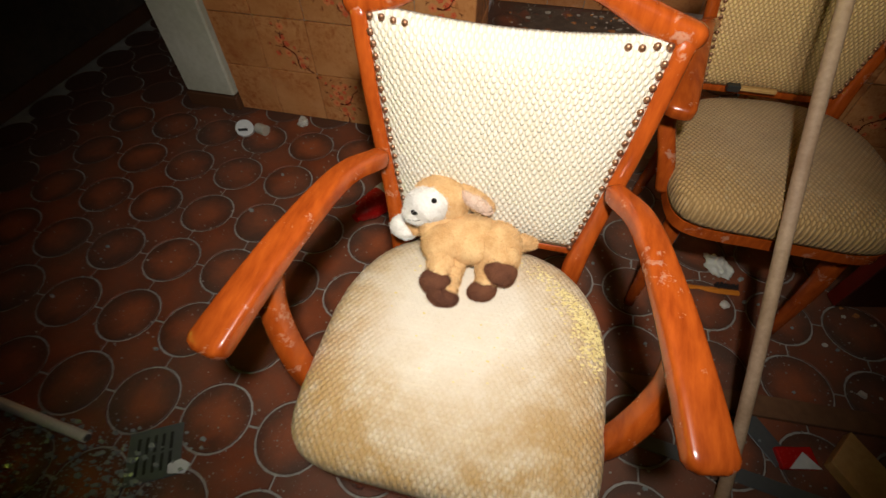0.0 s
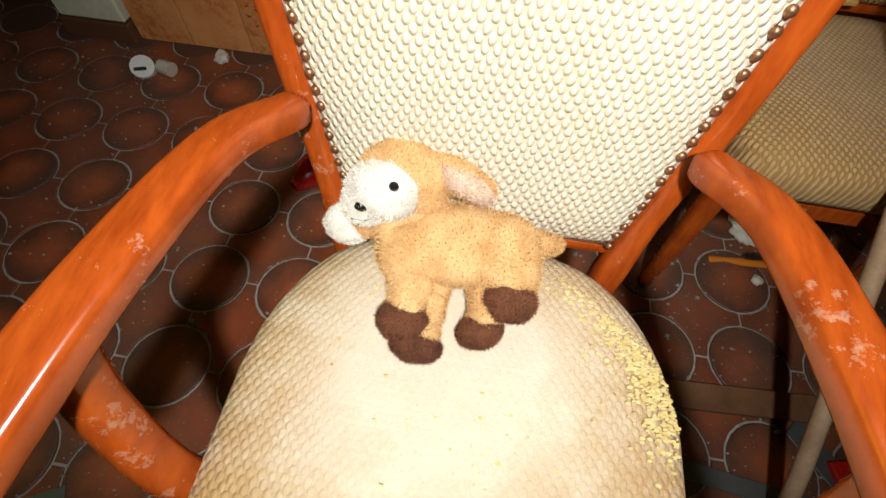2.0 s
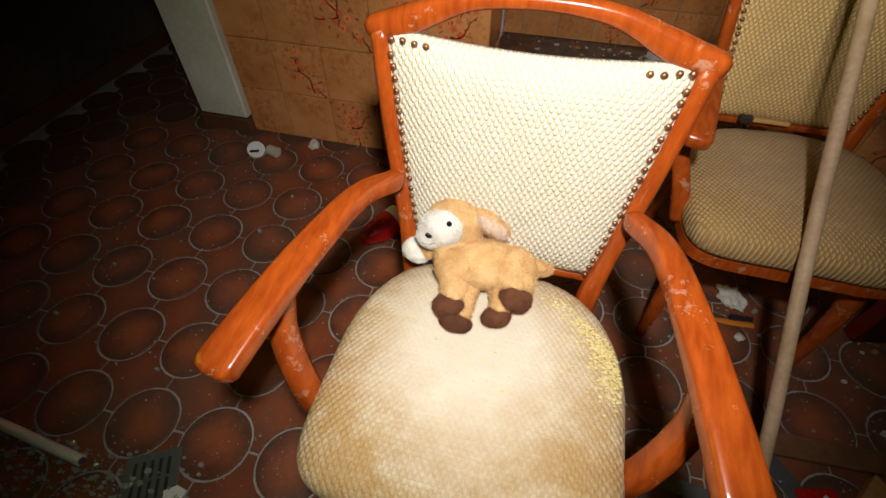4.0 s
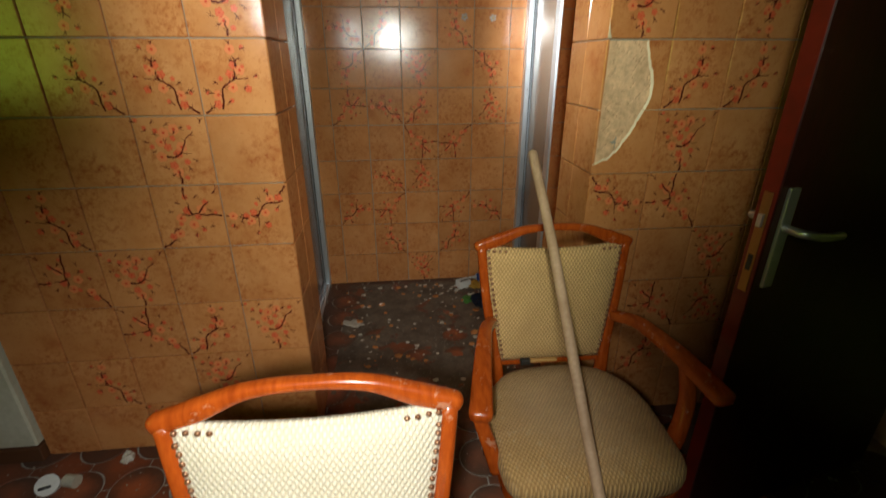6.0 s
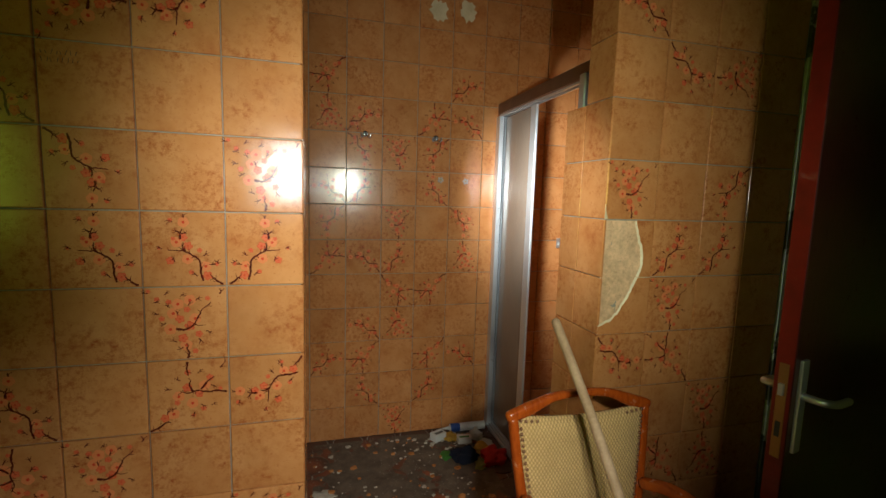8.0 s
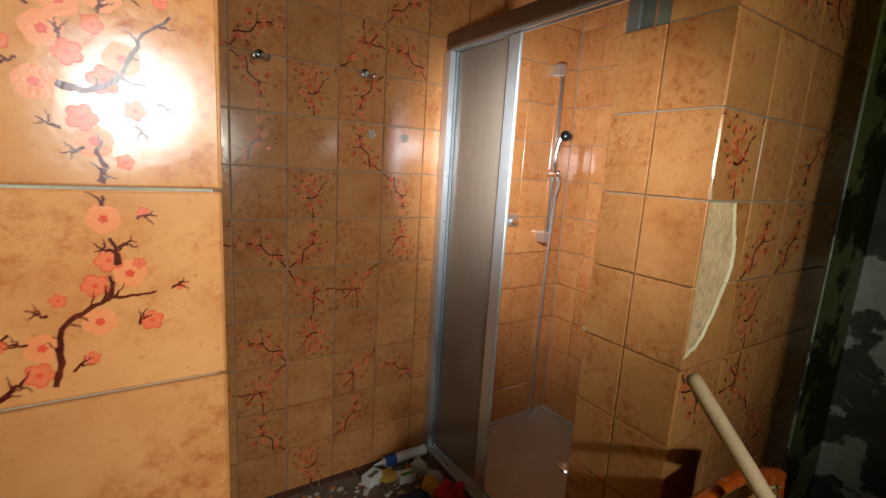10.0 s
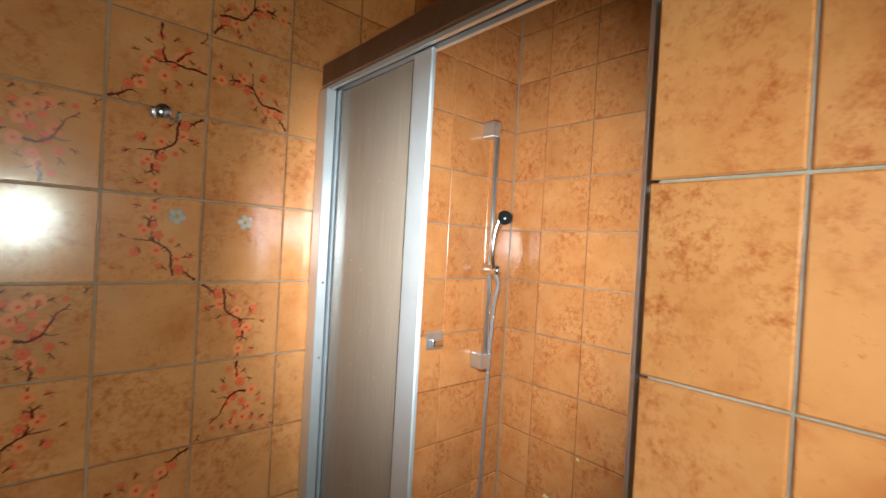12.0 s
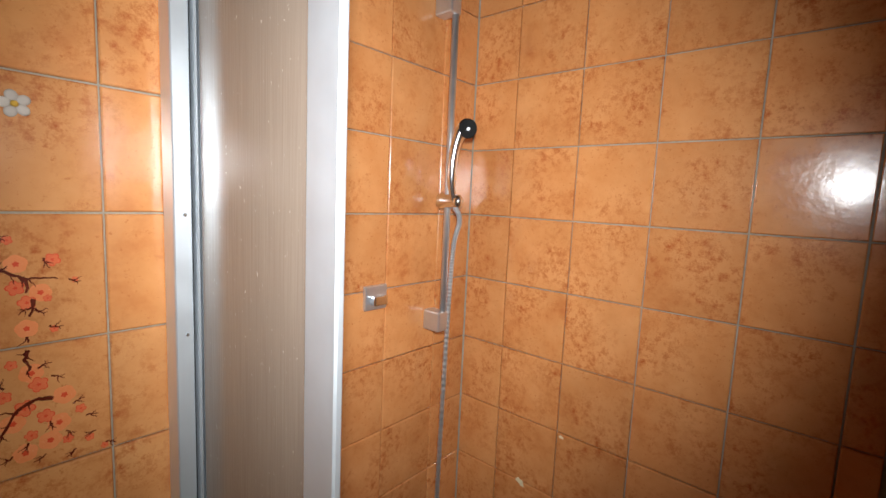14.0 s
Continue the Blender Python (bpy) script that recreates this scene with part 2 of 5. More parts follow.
BRONZE = speckled("bronze_anodised", (0.16, 0.09, 0.055), (0.24, 0.145, 0.095), 30, 0.38, 0.6, 0.15, 0.001)
CHROME = speckled("chrome", (0.74, 0.77, 0.81), (0.84, 0.87, 0.90), 10, 0.17, 1.0, 0.02, 0.0003)
BLACK = speckled("black_plastic", (0.012, 0.012, 0.012), (0.03, 0.03, 0.03), 60, 0.45)
RUBBER = speckled("black_rubber", (0.010, 0.010, 0.010), (0.02, 0.02, 0.02), 60, 0.85, spec=0.1)
WHITE = speckled("white_plastic", (0.62, 0.64, 0.62), (0.78, 0.79, 0.76), 30, 0.4)


def acrylic():
    k = Nodes("smoked_acrylic")
    v = k.coords((170, 170, 1.6), False)
    lines = k.noise(v, 3, 5, 0.7)
    col = k.ramp(lines, [(0.3, (0.20, 0.150, 0.115)), (0.7, (0.27, 0.212, 0.168))])
    drops = k.ramp(k.noise(k.coords((1, 1, 0.6), False), 150, 2), [(0.70, (0, 0, 0)), (0.76, (1, 1, 1))])
    col = k.mix(k.math("MULTIPLY", drops, 0.6), col, (0.55, 0.5, 0.45))
    k.bump(lines, 0.10, 0.001)
    return k.put(col, 0.17, 0, 0.45)


def peeling():
    k = Nodes("peeling_paint")
    v = k.coords((1, 1, 1), False)
    flakes = k.ramp(k.noise(v, 3.2, 7, 0.6), [(0.50, (0, 0, 0)), (0.52, (1, 1, 1))])
    dark = k.ramp(k.noise(v, 9, 5), [(0.3, (0.085, 0.07, 0.062)), (0.7, (0.17, 0.145, 0.13))])
    white = k.ramp(k.noise(v, 25, 5), [(0.3, (0.52, 0.51, 0.49)), (0.7, (0.68, 0.67, 0.65))])
    k.bump(flakes, 0.8, 0.006)
    return k.put(k.mix(flakes, dark, white), 0.85)


def plain(name, colour, rough=0.6, metal=0.0):
    return speckled(name, tuple(c * 0.8 for c in colour), colour, 40, rough, metal)


ACRYLIC, PEELING = acrylic(), peeling()
RED, BLUE, YELLOW = plain("red_plastic", (0.55, 0.012, 0.01), 0.25), plain("blue_print", (0.03, 0.09, 0.35), 0.4), plain("yellow_cloth", (0.62, 0.36, 0.05), 0.9)
REDCLOTH, NAVY, ORANGE = plain("red_cloth", (0.65, 0.02, 0.018), 0.9), plain("navy_cloth", (0.012, 0.016, 0.035), 0.95), plain("orange_plastic", (0.72, 0.22, 0.02), 0.4)
RAWWOOD, GREYMETAL = speckled("raw_board", (0.105, 0.042, 0.017), (0.21, 0.098, 0.042), 18, 0.7), plain("grey_strip", (0.16, 0.17, 0.17), 0.45, 0.5)
SPLINTER = speckled("splintered_wood", (0.42, 0.22, 0.06), (0.6, 0.36, 0.13), 30, 0.8)
PAPER, TRAY = plain("crumpled_paper", (0.62, 0.60, 0.52), 0.9), speckled("shower_tray", (0.42, 0.35, 0.29), (0.54, 0.455, 0.38), 14, 0.5)
# near-black tone shared by the ceiling and the outer walls
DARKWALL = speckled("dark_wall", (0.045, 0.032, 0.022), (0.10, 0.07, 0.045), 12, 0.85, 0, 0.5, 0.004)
BASE = plain("brown_skirting", (0.12, 0.05, 0.022), 0.5)
GREENPLASTIC = plain("green_scrap", (0.06, 0.22, 0.03), 0.6)
CRUMB = speckled("yellow_crumbs", (0.58, 0.42, 0.14), (0.76, 0.65, 0.32), 300, 0.9)
GRIT = speckled("floor_grit", (0.17, 0.13, 0.10), (0.46, 0.41, 0.34), 90, 0.9)
DUST = speckled("grey_dust", (0.16, 0.15, 0.135), (0.36, 0.345, 0.31), 90, 0.8)
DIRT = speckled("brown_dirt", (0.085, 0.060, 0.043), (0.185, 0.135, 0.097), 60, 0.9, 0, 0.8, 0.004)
FLAKE = speckled("pale_flakes", (0.40, 0.34, 0.27), (0.68, 0.64, 0.56), 200, 0.85)


def shard_glass():
    k = Nodes("broken_glass")
    m = k.put((0.42, 0.46, 0.44), 0.07, 0, 0.8)
    k.b.inputs["Transmission Weight"].default_value = 0.35
    return m


GLASS = shard_glass()


# ======================================================================
# mesh helpers
# ======================================================================
def mesh_from(name, bm, *mats, smooth=False):
    me = bpy.data.meshes.new(name)
    bm.normal_update()
    bm.to_mesh(me)
    bm.free()
    for m in mats:
        me.materials.append(m)
    if smooth:
        me.polygons.foreach_set("use_smooth", [True] * len(me.polygons))
    return me


def part(name, bm, material, parent=None, label="", smooth=False, at=None):
    mats = material if isinstance(material, (list, tuple)) else [material]
    ob = new(name, mesh_from(name, bm, *mats, smooth=smooth))
    if at is not None:
        ob.matrix_local = at
    if parent is not None:
        ob.parent = parent
    if label:
        tagged(ob, label)
    return ob


def thing(name, label, category, group="", kind="", at=None):
    ob = new(name)
    ob.empty_display_size = 0.1
    if at is not None:
        ob.matrix_local = at
    return tagged(ob, label, category, group, kind)


def structure(name, bm, material, label, category, smooth=False):
    return tagged(part(name, bm, material, smooth=smooth), label, category, kind="structure")


def box(bm, lo, hi, bevel=0.0, segments=1):
    lo, hi = Vector(lo), Vector(hi)
    made = bmesh.ops.create_cube(bm, size=1, matrix=Matrix.LocRotScale((lo + hi) / 2, None, hi - lo))
    if bevel:
        edges = list({e for v in made["verts"] for e in v.link_edges})
        bmesh.ops.bevel(bm, geom=edges, offset=bevel, segments=segments, profile=0.6, affect="EDGES")
    return bm


def boxes(*pairs, bevel=0.0):
    bm = bmesh.new()
    for lo, hi in pairs:
        box(bm, lo, hi, bevel)
    return bm


def tube(points, radii, sides=12, flat=None, cap=True, bm=None, round_ends=False):
    """A swept bar through points; radii: (side, up) half sizes for each point. flat: the squareness, 1 round to 0.3 boxy."""
    bm = bm or bmesh.new()
    pts = [Vector(p) for p in points]
    rings, side = [], None
    for i, p in enumerate(pts):
        d = (pts[min(i + 1, len(pts) - 1)] - pts[max(i - 1, 0)]).normalized()
        if side is None:
            side = d.cross(Vector((0, 0, 1)) if abs(d.z) < 0.9 else Vector((0, 1, 0))).normalized()
        else:
            side = (side - d * side.dot(d)).normalized()
        up = side.cross(d).normalized()
        r = radii[i] if isinstance(radii, list) else radii
        ru, rv = r if isinstance(r, tuple) else (r, r)
        ring = []
        for k in range(sides):
            a = 2 * math.pi * k / sides
            c, s = math.cos(a), math.sin(a)
            if flat:
                c = math.copysign(abs(c) ** flat, c)
                s = math.copysign(abs(s) ** flat, s)
            ring.append(bm.verts.new(p + side * (c * ru) + up * (s * rv)))
        rings.append(ring)
    for a, b in zip(rings, rings[1:]):
        for k in range(sides):
            bm.faces.new((a[k], a[(k + 1) % sides], b[(k + 1) % sides], b[k]))
    if cap:
        bm.faces.new(rings[0][::-1])
        bm.faces.new(rings[-1])
    bmesh.ops.recalc_face_normals(bm, faces=bm.faces)
    return bm


def curve_points(ctrl, steps=8):
    """Catmull-Rom through the control points."""
    pts = [Vector(p) for p in ctrl]
    ext = [pts[0] * 2 - pts[1]] + pts + [pts[-1] * 2 - pts[-2]]
    out = []
    for i in range(1, len(ext) - 2):
        a, b, c, d = ext[i - 1 : i + 3]
        for s in range(steps):
            t = s / steps
            out.append(0.5 * (2 * b + (c - a) * t + (2 * a - 5 * b + 4 * c - d) * t * t + (3 * b - a - 3 * c + d) * t ** 3))
    return out + [pts[-1]]


def lerp_radii(ctrl, steps=8):
    out = []
    for a, b in zip(ctrl, ctrl[1:]):
        for s in range(steps):
            t = s / steps
            out.append((a[0] + (b[0] - a[0]) * t, a[1] + (b[1] - a[1]) * t))
    return out + [tuple(ctrl[-1])]


def rounded(points, radii, **kw):
    """tube() with ends drawn in to a rounded nose."""
    p, r = list(points), list(radii)
    for end in (0, -1):
        a, b = p[end], p[1 if end == 0 else -2]
        out = (a - b).normalized()
        ra = r[end]
        for frac, scale in ((0.5, 0.86), (0.85, 0.5)):
            q = a + out * (min(ra) * frac)
            rr = (ra[0] * scale, ra[1] * scale)
            if end == 0:
                p.insert(0, q)
                r.insert(0, rr)
            else:
                p.append(q)
                r.append(rr)
    return tube(p, r, **kw)


def ball(bm, centre, radii, turn=(0, 0, 0), detail=3, mat=0, rough=0.0, seed=0):
    m = Matrix.LocRotScale(Vector(centre), Euler([radians(a) for a in turn]), Vector(radii))
    made = bmesh.ops.create_icosphere(bm, subdivisions=detail, radius=1, matrix=m)
    c = Vector(centre)
    for v in made["verts"]:
        if rough:
            v.co += (v.co - c).normalized() * rough * noise.noise(v.co * 60 + Vector((seed, 0, 0)))
        for f in v.link_faces:
            f.material_index = mat
    return made["verts"]

# ======================================================================
# the setting: floor slab, walls, ceiling, openings
# ======================================================================
TOP = 2.75
FACE = 0.008  # how far the tiles stand proud of the walls
NICHE = 0.965  # width of the opening between the two tiled piers
BACK = 1.29
FARX = 1.95

floor = structure("floor", boxes(((-2.2, -2.9, -0.12), (2.4, 2.6, -0.004))), JOINT, "terracotta floor of round tiles set in grey joints", "floor")
structure("ceiling", boxes(((-2.2, -2.9, TOP), (2.4, 2.6, TOP + 0.12))), DARKWALL, "near-black ceiling of the washroom", "ceiling")
wall_left_pier = structure("wall_left_pier", boxes(((-0.98, FACE, 0), (-FACE, 0.155, TOP)), ((-0.98, 0.155, 0), (-FACE, 0.277, 1.787)), ((-0.98, 0.155, 1.787), (-0.13, 0.277, TOP))), GROUT, "pier wall clad in ochre blossom tiles", "wall")
wall_right_pier = structure("wall_right_pier", boxes(((NICHE + FACE, FACE, 0), (1.775, 0.155, TOP)), ((NICHE + FACE, 0.155, 0), (1.95 + FACE, 0.277, 1.787)), ((1.10, 0.155, 1.787), (1.95 + FACE, 0.277, TOP))), GROUT, "pier wall clad in ochre blossom tiles with a broken corner", "wall")
wall_back = structure("wall_back", boxes(((-1.2, BACK + FACE, 0), (2.1, BACK + 0.15, TOP))), GROUT, "ochre tiled rear wall of the shower niche", "wall")
wall_shower = structure("wall_shower", boxes(((FARX + FACE, 0.277, 0), (FARX + 0.15, BACK + FACE, TOP))), GROUT, "ochre tiled end wall of the shower cabin", "wall")
structure("wall_cabin_left", boxes(((-1.10, 0.277, 0), (-0.95, BACK + FACE, TOP))), GROUT, "tiled end wall of the second shower cabin", "wall")
structure("wall_east", boxes(((1.775, -0.004, 0), (2.12, 0.15, TOP)), ((2.12, -2.8, 0), (2.27, 0.15, TOP))), PEELING, "dark wall with peeling white paint", "wall")
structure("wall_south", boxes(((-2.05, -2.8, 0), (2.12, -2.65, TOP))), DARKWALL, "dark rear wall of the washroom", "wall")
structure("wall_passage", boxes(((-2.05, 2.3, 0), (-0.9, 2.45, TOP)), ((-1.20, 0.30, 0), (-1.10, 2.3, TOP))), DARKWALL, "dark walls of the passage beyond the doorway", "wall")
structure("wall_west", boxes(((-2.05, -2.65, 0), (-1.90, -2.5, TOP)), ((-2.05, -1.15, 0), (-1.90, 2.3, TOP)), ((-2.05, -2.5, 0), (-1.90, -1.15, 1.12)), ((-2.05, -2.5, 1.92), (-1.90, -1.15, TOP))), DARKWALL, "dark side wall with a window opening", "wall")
pillar = structure("door_jamb", boxes(((-1.205, -0.022, 0.065), (-0.985, 0.30, TOP)), bevel=0.006), PLASTER, "cream plastered jamb of the open doorway", "jamb")
structure("baseboard", boxes(((-1.21, -0.028, 0), (-0.98, 0.302, 0.062)), bevel=0.003), BASE, "brown skirting at the foot of the jamb", "baseboard")
structure("trim", boxes(((-1.90, -2.65, 0), (-1.885, 2.3, 0.075)), bevel=0.003), BASE, "brown skirting along the dark wall", "baseboard")


def window_with_green():
    win = thing("window_1", "steel-framed window onto green foliage", "window", kind="structure")
    part("window_frame", boxes(((-1.99, -2.5, 1.12), (-1.95, -2.46, 1.92)), ((-1.99, -1.19, 1.12), (-1.95, -1.15, 1.92)), ((-1.99, -2.46, 1.12), (-1.95, -1.19, 1.16)), ((-1.99, -2.46, 1.88), (-1.95, -1.19, 1.92)), ((-1.985, -1.84, 1.16), (-1.955, -1.81, 1.88)), bevel=0.004), BASE, win)
    k = Nodes("green_daylight")
    v = k.coords((1, 1, 1), False)
    col = k.ramp(k.noise(v, 5, 6, 0.7), [(0.3, (0.15, 0.22, 0.02)), (0.55, (0.40, 0.58, 0.04)), (0.8, (0.74, 0.92, 0.22))])
    k.link(col, k.b.inputs["Emission Color"])
    k.b.inputs["Emission Strength"].default_value = 5.2
    k.put((0.05, 0.09, 0.02), 0.9)
    bm = boxes(((-2.7, -4.4, 0.0), (-2.68, 0.2, 1.98)))
    structure("backdrop", bm, k.m, "sunlit green foliage outside the window", "backdrop")


window_with_green()


# ======================================================================
# shower cabins
# ======================================================================
def shower_screen(flip):
    """The sliding screen of one cabin; built for the right cabin, flip mirrors it to the left one."""
    def fx(pairs):
        if not flip:
            return pairs
        return [((NICHE - hi[0], lo[1], lo[2]), (NICHE - lo[0], hi[1], hi[2])) for lo, hi in pairs]

    top = 1.955
    scr = thing("shower_screen", "aluminium shower screen with smoked acrylic sliding panels, pushed open", "shower screen", "shower screens")
    part("header_rail", boxes(*fx([((1.082, 0.162, top), (1.135, BACK - 0.002, top + 0.065))]), bevel=0.004), BRONZE, scr, "bronze-brown header rail")
    part("header_track", boxes(*fx([((1.088, 0.285, top - 0.012), (1.098, BACK - 0.01, top - 0.001)), ((1.119, 0.285, top - 0.012), (1.129, BACK - 0.01, top - 0.001))])), ALU, scr)
    part("sill", boxes(*fx([((1.080, 0.285, 0.0), (1.140, BACK - 0.004, 0.018)), ((1.086, 0.285, 0.018), (1.092, BACK - 0.004, 0.04)), ((1.106, 0.285, 0.018), (1.112, BACK - 0.004, 0.036)), ((1.128, 0.285, 0.018), (1.134, BACK - 0.004, 0.04))]), bevel=0.002), ALU, scr)
    for lo, hi in (((1.074, BACK - 0.052, 0.02), (1.103, BACK - 0.002, top - 0.013)), ((1.107, BACK - 0.062, 0.04), (1.1125, BACK - 0.004, top - 0.014)), ((1.1165, BACK - 0.066, 0.04), (1.128, BACK - 0.004, top - 0.014)), ((1.1315, BACK - 0.088, 0.04), (1.150, BACK - 0.004, top - 0.014))):
        part("wall_profile", boxes(*fx([(lo, hi)]), bevel=0.002), ALU, scr, "ribbed aluminium wall profile")
    # added black strips stand in for the shade in the gaps between the ribs
    for lo, hi in (((1.1032, BACK - 0.044, 0.04), (1.1068, BACK - 0.004, top - 0.015)), ((1.1127, BACK - 0.050, 0.04), (1.1163, BACK - 0.004, top - 0.015))):
        part("seal", boxes(*fx([(lo, hi)])), RUBBER, scr, "black strip for the shade in the gap between ribs")
    part("post", boxes(*fx([((1.030, 0.279, 0.02), (1.098, 0.322, top - 0.002)), ((1.045, 0.322, 0.02), (1.060, 0.332, top - 0.002))]), bevel=0.005), ALU, scr, "aluminium post beside the pier")
    near = 0.86 if flip else 0.815
    if flip:
        part("panel_edge", boxes(*fx([((1.1175, near + 0.075, 0.045), (1.129, near + 0.125, top - 0.016))]), bevel=0.003), ALU, scr, "bright aluminium edge of the rear panel")
    pan = part("panel", boxes(*fx([((1.112, near + 0.02, 0.05), (1.117, BACK - 0.070, top - 0.02))])), ACRYLIC, scr, "smoked acrylic pane with lime spots")
    part("panel_edge", boxes(*fx([((1.099, near, 0.042), (1.1115, near + 0.066, top - 0.014))]), bevel=0.003), ALU, pan, "bright aluminium edge profile")
    part("panel_edge", boxes(*fx([((1.1176, BACK - 0.115, 0.045), (1.127, BACK - 0.083, top - 0.016))]), bevel=0.002), ALU, pan)
    for z in (1.40, 1.19, 0.45):
        bm = bmesh.new()
        bmesh.ops.create_cone(bm, segments=10, radius1=0.004, radius2=0.003, depth=0.003, cap_ends=True, matrix=pose(0, 0, 0, 90, 0, 0))
        x = 1.091 if not flip else NICHE - 1.091
        part("screw", bm, CHROME, scr, at=pose(x, BACK - 0.0532, z))
    return scr


shower_screen(False)
shower_screen(True)


def shower_tray():
    tray = tagged(part("shower_tray", boxes(((1.151, 0.29, 0), (FARX - 0.001, BACK - 0.001, 0.006))), TRAY), "shallow brown-grey shower tray with a low rim", "shower tray")
    for lo, hi in (((1.151, 0.29, 0.006), (FARX - 0.001, 0.32, 0.03)), ((1.151, BACK - 0.03, 0.006), (FARX - 0.001, BACK - 0.001, 0.02)), ((FARX - 0.03, 0.32, 0.006), (FARX - 0.001, BACK - 0.03, 0.02))):
        part("rim", boxes((lo, hi), bevel=0.003), TRAY, tray)
    bm = bmesh.new()
    bmesh.ops.create_cone(bm, segments=24, radius1=0.045, radius2=0.04, depth=0.006, cap_ends=True)
    part("drain", bm, CHROME, tray, at=pose(1.62, 0.8, 0.009))


shower_tray()


def shower_bar():
    bar = thing("shower_bar", "chrome riser rail with hand shower and metal hose on the tiles", "shower", at=pose(1.778, BACK, 0))
    part("rail", tube([(0, -0.052, 1.085), (0, -0.052, 1.985)], (0.0095, 0.0095), 16), STEEL, bar, smooth=True)
    for z in (1.972, 1.092):
        bm = bmesh.new()
        box(bm, (-0.028, -0.062, z - 0.03), (0.012, 0.0, z + 0.03), 0.006, 2)
        part("wall_bracket", bm, STEEL, bar)
    part("slider", rounded([Vector((0, -0.03, 1.44)), Vector((0, -0.09, 1.44))], [(0.018, 0.024), (0.015, 0.02)], sides=14), CHROME, bar, smooth=True)
    pts = curve_points([(-0.004, -0.078, 1.43), (-0.018, -0.078, 1.50), (-0.018, -0.083, 1.57), (-0.008, -0.092, 1.622), (0.0, -0.098, 1.636)])
    head = part("hand_shower", rounded(pts, lerp_radii([(0.009, 0.009), (0.012, 0.012), (0.0135, 0.0135), (0.018, 0.016), (0.022, 0.018)]), sides=16), CHROME, bar, "chrome hand shower", smooth=True)
    bm = bmesh.new()
    bmesh.ops.create_cone(bm, segments=24, radius1=0.027, radius2=0.024, depth=0.022, cap_ends=True)
    face = part("spray_head", bm, RUBBER, head, "black spray face")
    face.matrix_local = look((0.0, -0.112, 1.637), (-0.55, -0.65, 1.50)) @ pose(0, 0, 0, 180, 0, 0)
    bm = bmesh.new()
    bmesh.ops.create_cone(bm, segments=16, radius1=0.005, radius2=0.004, depth=0.006, cap_ends=True)
    hub = part("spray_hub", bm, CHROME, head)
    hub.matrix_local = look((0.0, -0.112, 1.637), (-0.55, -0.65, 1.50)) @ pose(0, 0, -0.014)
    hose = curve_points([(-0.004, -0.084, 1.425), (0.014, -0.088, 1.385), (0.022, -0.062, 1.30), (0.020, -0.054, 1.05), (0.012, -0.052, 0.6), (0.008, -0.052, 0.2), (-0.02, -0.07, 0.03)], 46)
    radii = [(0.0078, 0.0078) if i % 2 else (0.0064, 0.0064) for i in range(len(hose))]
    part("hose", tube(hose, radii, 10), STEEL, bar, "ribbed metal hose")
    return bar


shower_bar()


def soap_holder():
    ob = thing("soap_holder", "small square chrome magnetic soap holder", "soap holder", at=pose(1.558, BACK, 1.184))
    part("plate", box(bmesh.new(), (-0.036, -0.012, -0.032), (0.036, 0, 0.032), 0.004, 2), STEEL, ob)
    part("clip", box(bmesh.new(), (-0.020, -0.030, -0.018), (0.024, -0.012, 0.006), 0.004, 2), CHROME, ob)


soap_holder()


def towel_hook(x, z):
    ob = thing("towel_hook", "chrome double towel hook on the tiles", "hook", "towel hooks", at=pose(x, BACK, z))
    bm = bmesh.new()
    bmesh.ops.create_uvsphere(bm, u_segments=20, v_segments=10, radius=1, matrix=Matrix.LocRotScale((0, -0.008, 0.006), None, (0.018, 0.010, 0.018)))
    part("rosette", bm, CHROME, ob, smooth=True)
    for s in (-1, 1):
        pts = curve_points([(s * 0.008, -0.012, -0.004), (s * 0.018, -0.030, -0.016), (s * 0.024, -0.040, -0.012), (s * 0.025, -0.042, 0.0)], 5)
        part("prong", rounded(pts, [(0.0055, 0.0055)] * len(pts), sides=10), CHROME, ob, smooth=True)


towel_hook(0.293, 1.788)
towel_hook(0.697, 1.788)


def flower_sticker(x, z, turn):
    ob = thing("flower_sticker", "white plastic flower with a yellow heart stuck on the tile", "sticker", "flower stickers", at=pose(x, BACK - 0.0006, z, 0, turn, 0))
    for i in range(5):
        a = 2 * math.pi * i / 5
        bm = bmesh.new()
        bmesh.ops.create_uvsphere(bm, u_segments=12, v_segments=6, radius=1, matrix=Matrix.LocRotScale((0.0115 * math.cos(a), -0.002, 0.0115 * math.sin(a)), Euler((0, -a, 0)), (0.0085, 0.002, 0.0075)))
        part("petal", bm, STICKER, ob, smooth=True)
    bm = bmesh.new()
    bmesh.ops.create_uvsphere(bm, u_segments=12, v_segments=6, radius=1, matrix=Matrix.LocRotScale((0, -0.004, 0), None, (0.0045, 0.003, 0.0045)))
    part("heart", bm, YELLOW, ob, smooth=True)


flower_sticker(0.736, 1.556, 10)
flower_sticker(0.891, 1.553, 40)


# ======================================================================
# chairs
# ======================================================================
def half_width(h):
    """Half width of the chair back's opening at height h."""
    t = (h - 0.47) / 0.38
    return 0.150 + 0.058 * min(1.0, max(0.0, t)) ** 0.8


def back_y(h):
    return 0.151 + (h - 0.42) * 0.15


def pad_top(u):
    """Height of the pad's upper edge at u from -1 to 1: it sags in the middle."""
    return 0.833 + 0.014 * abs(u) ** 1.8


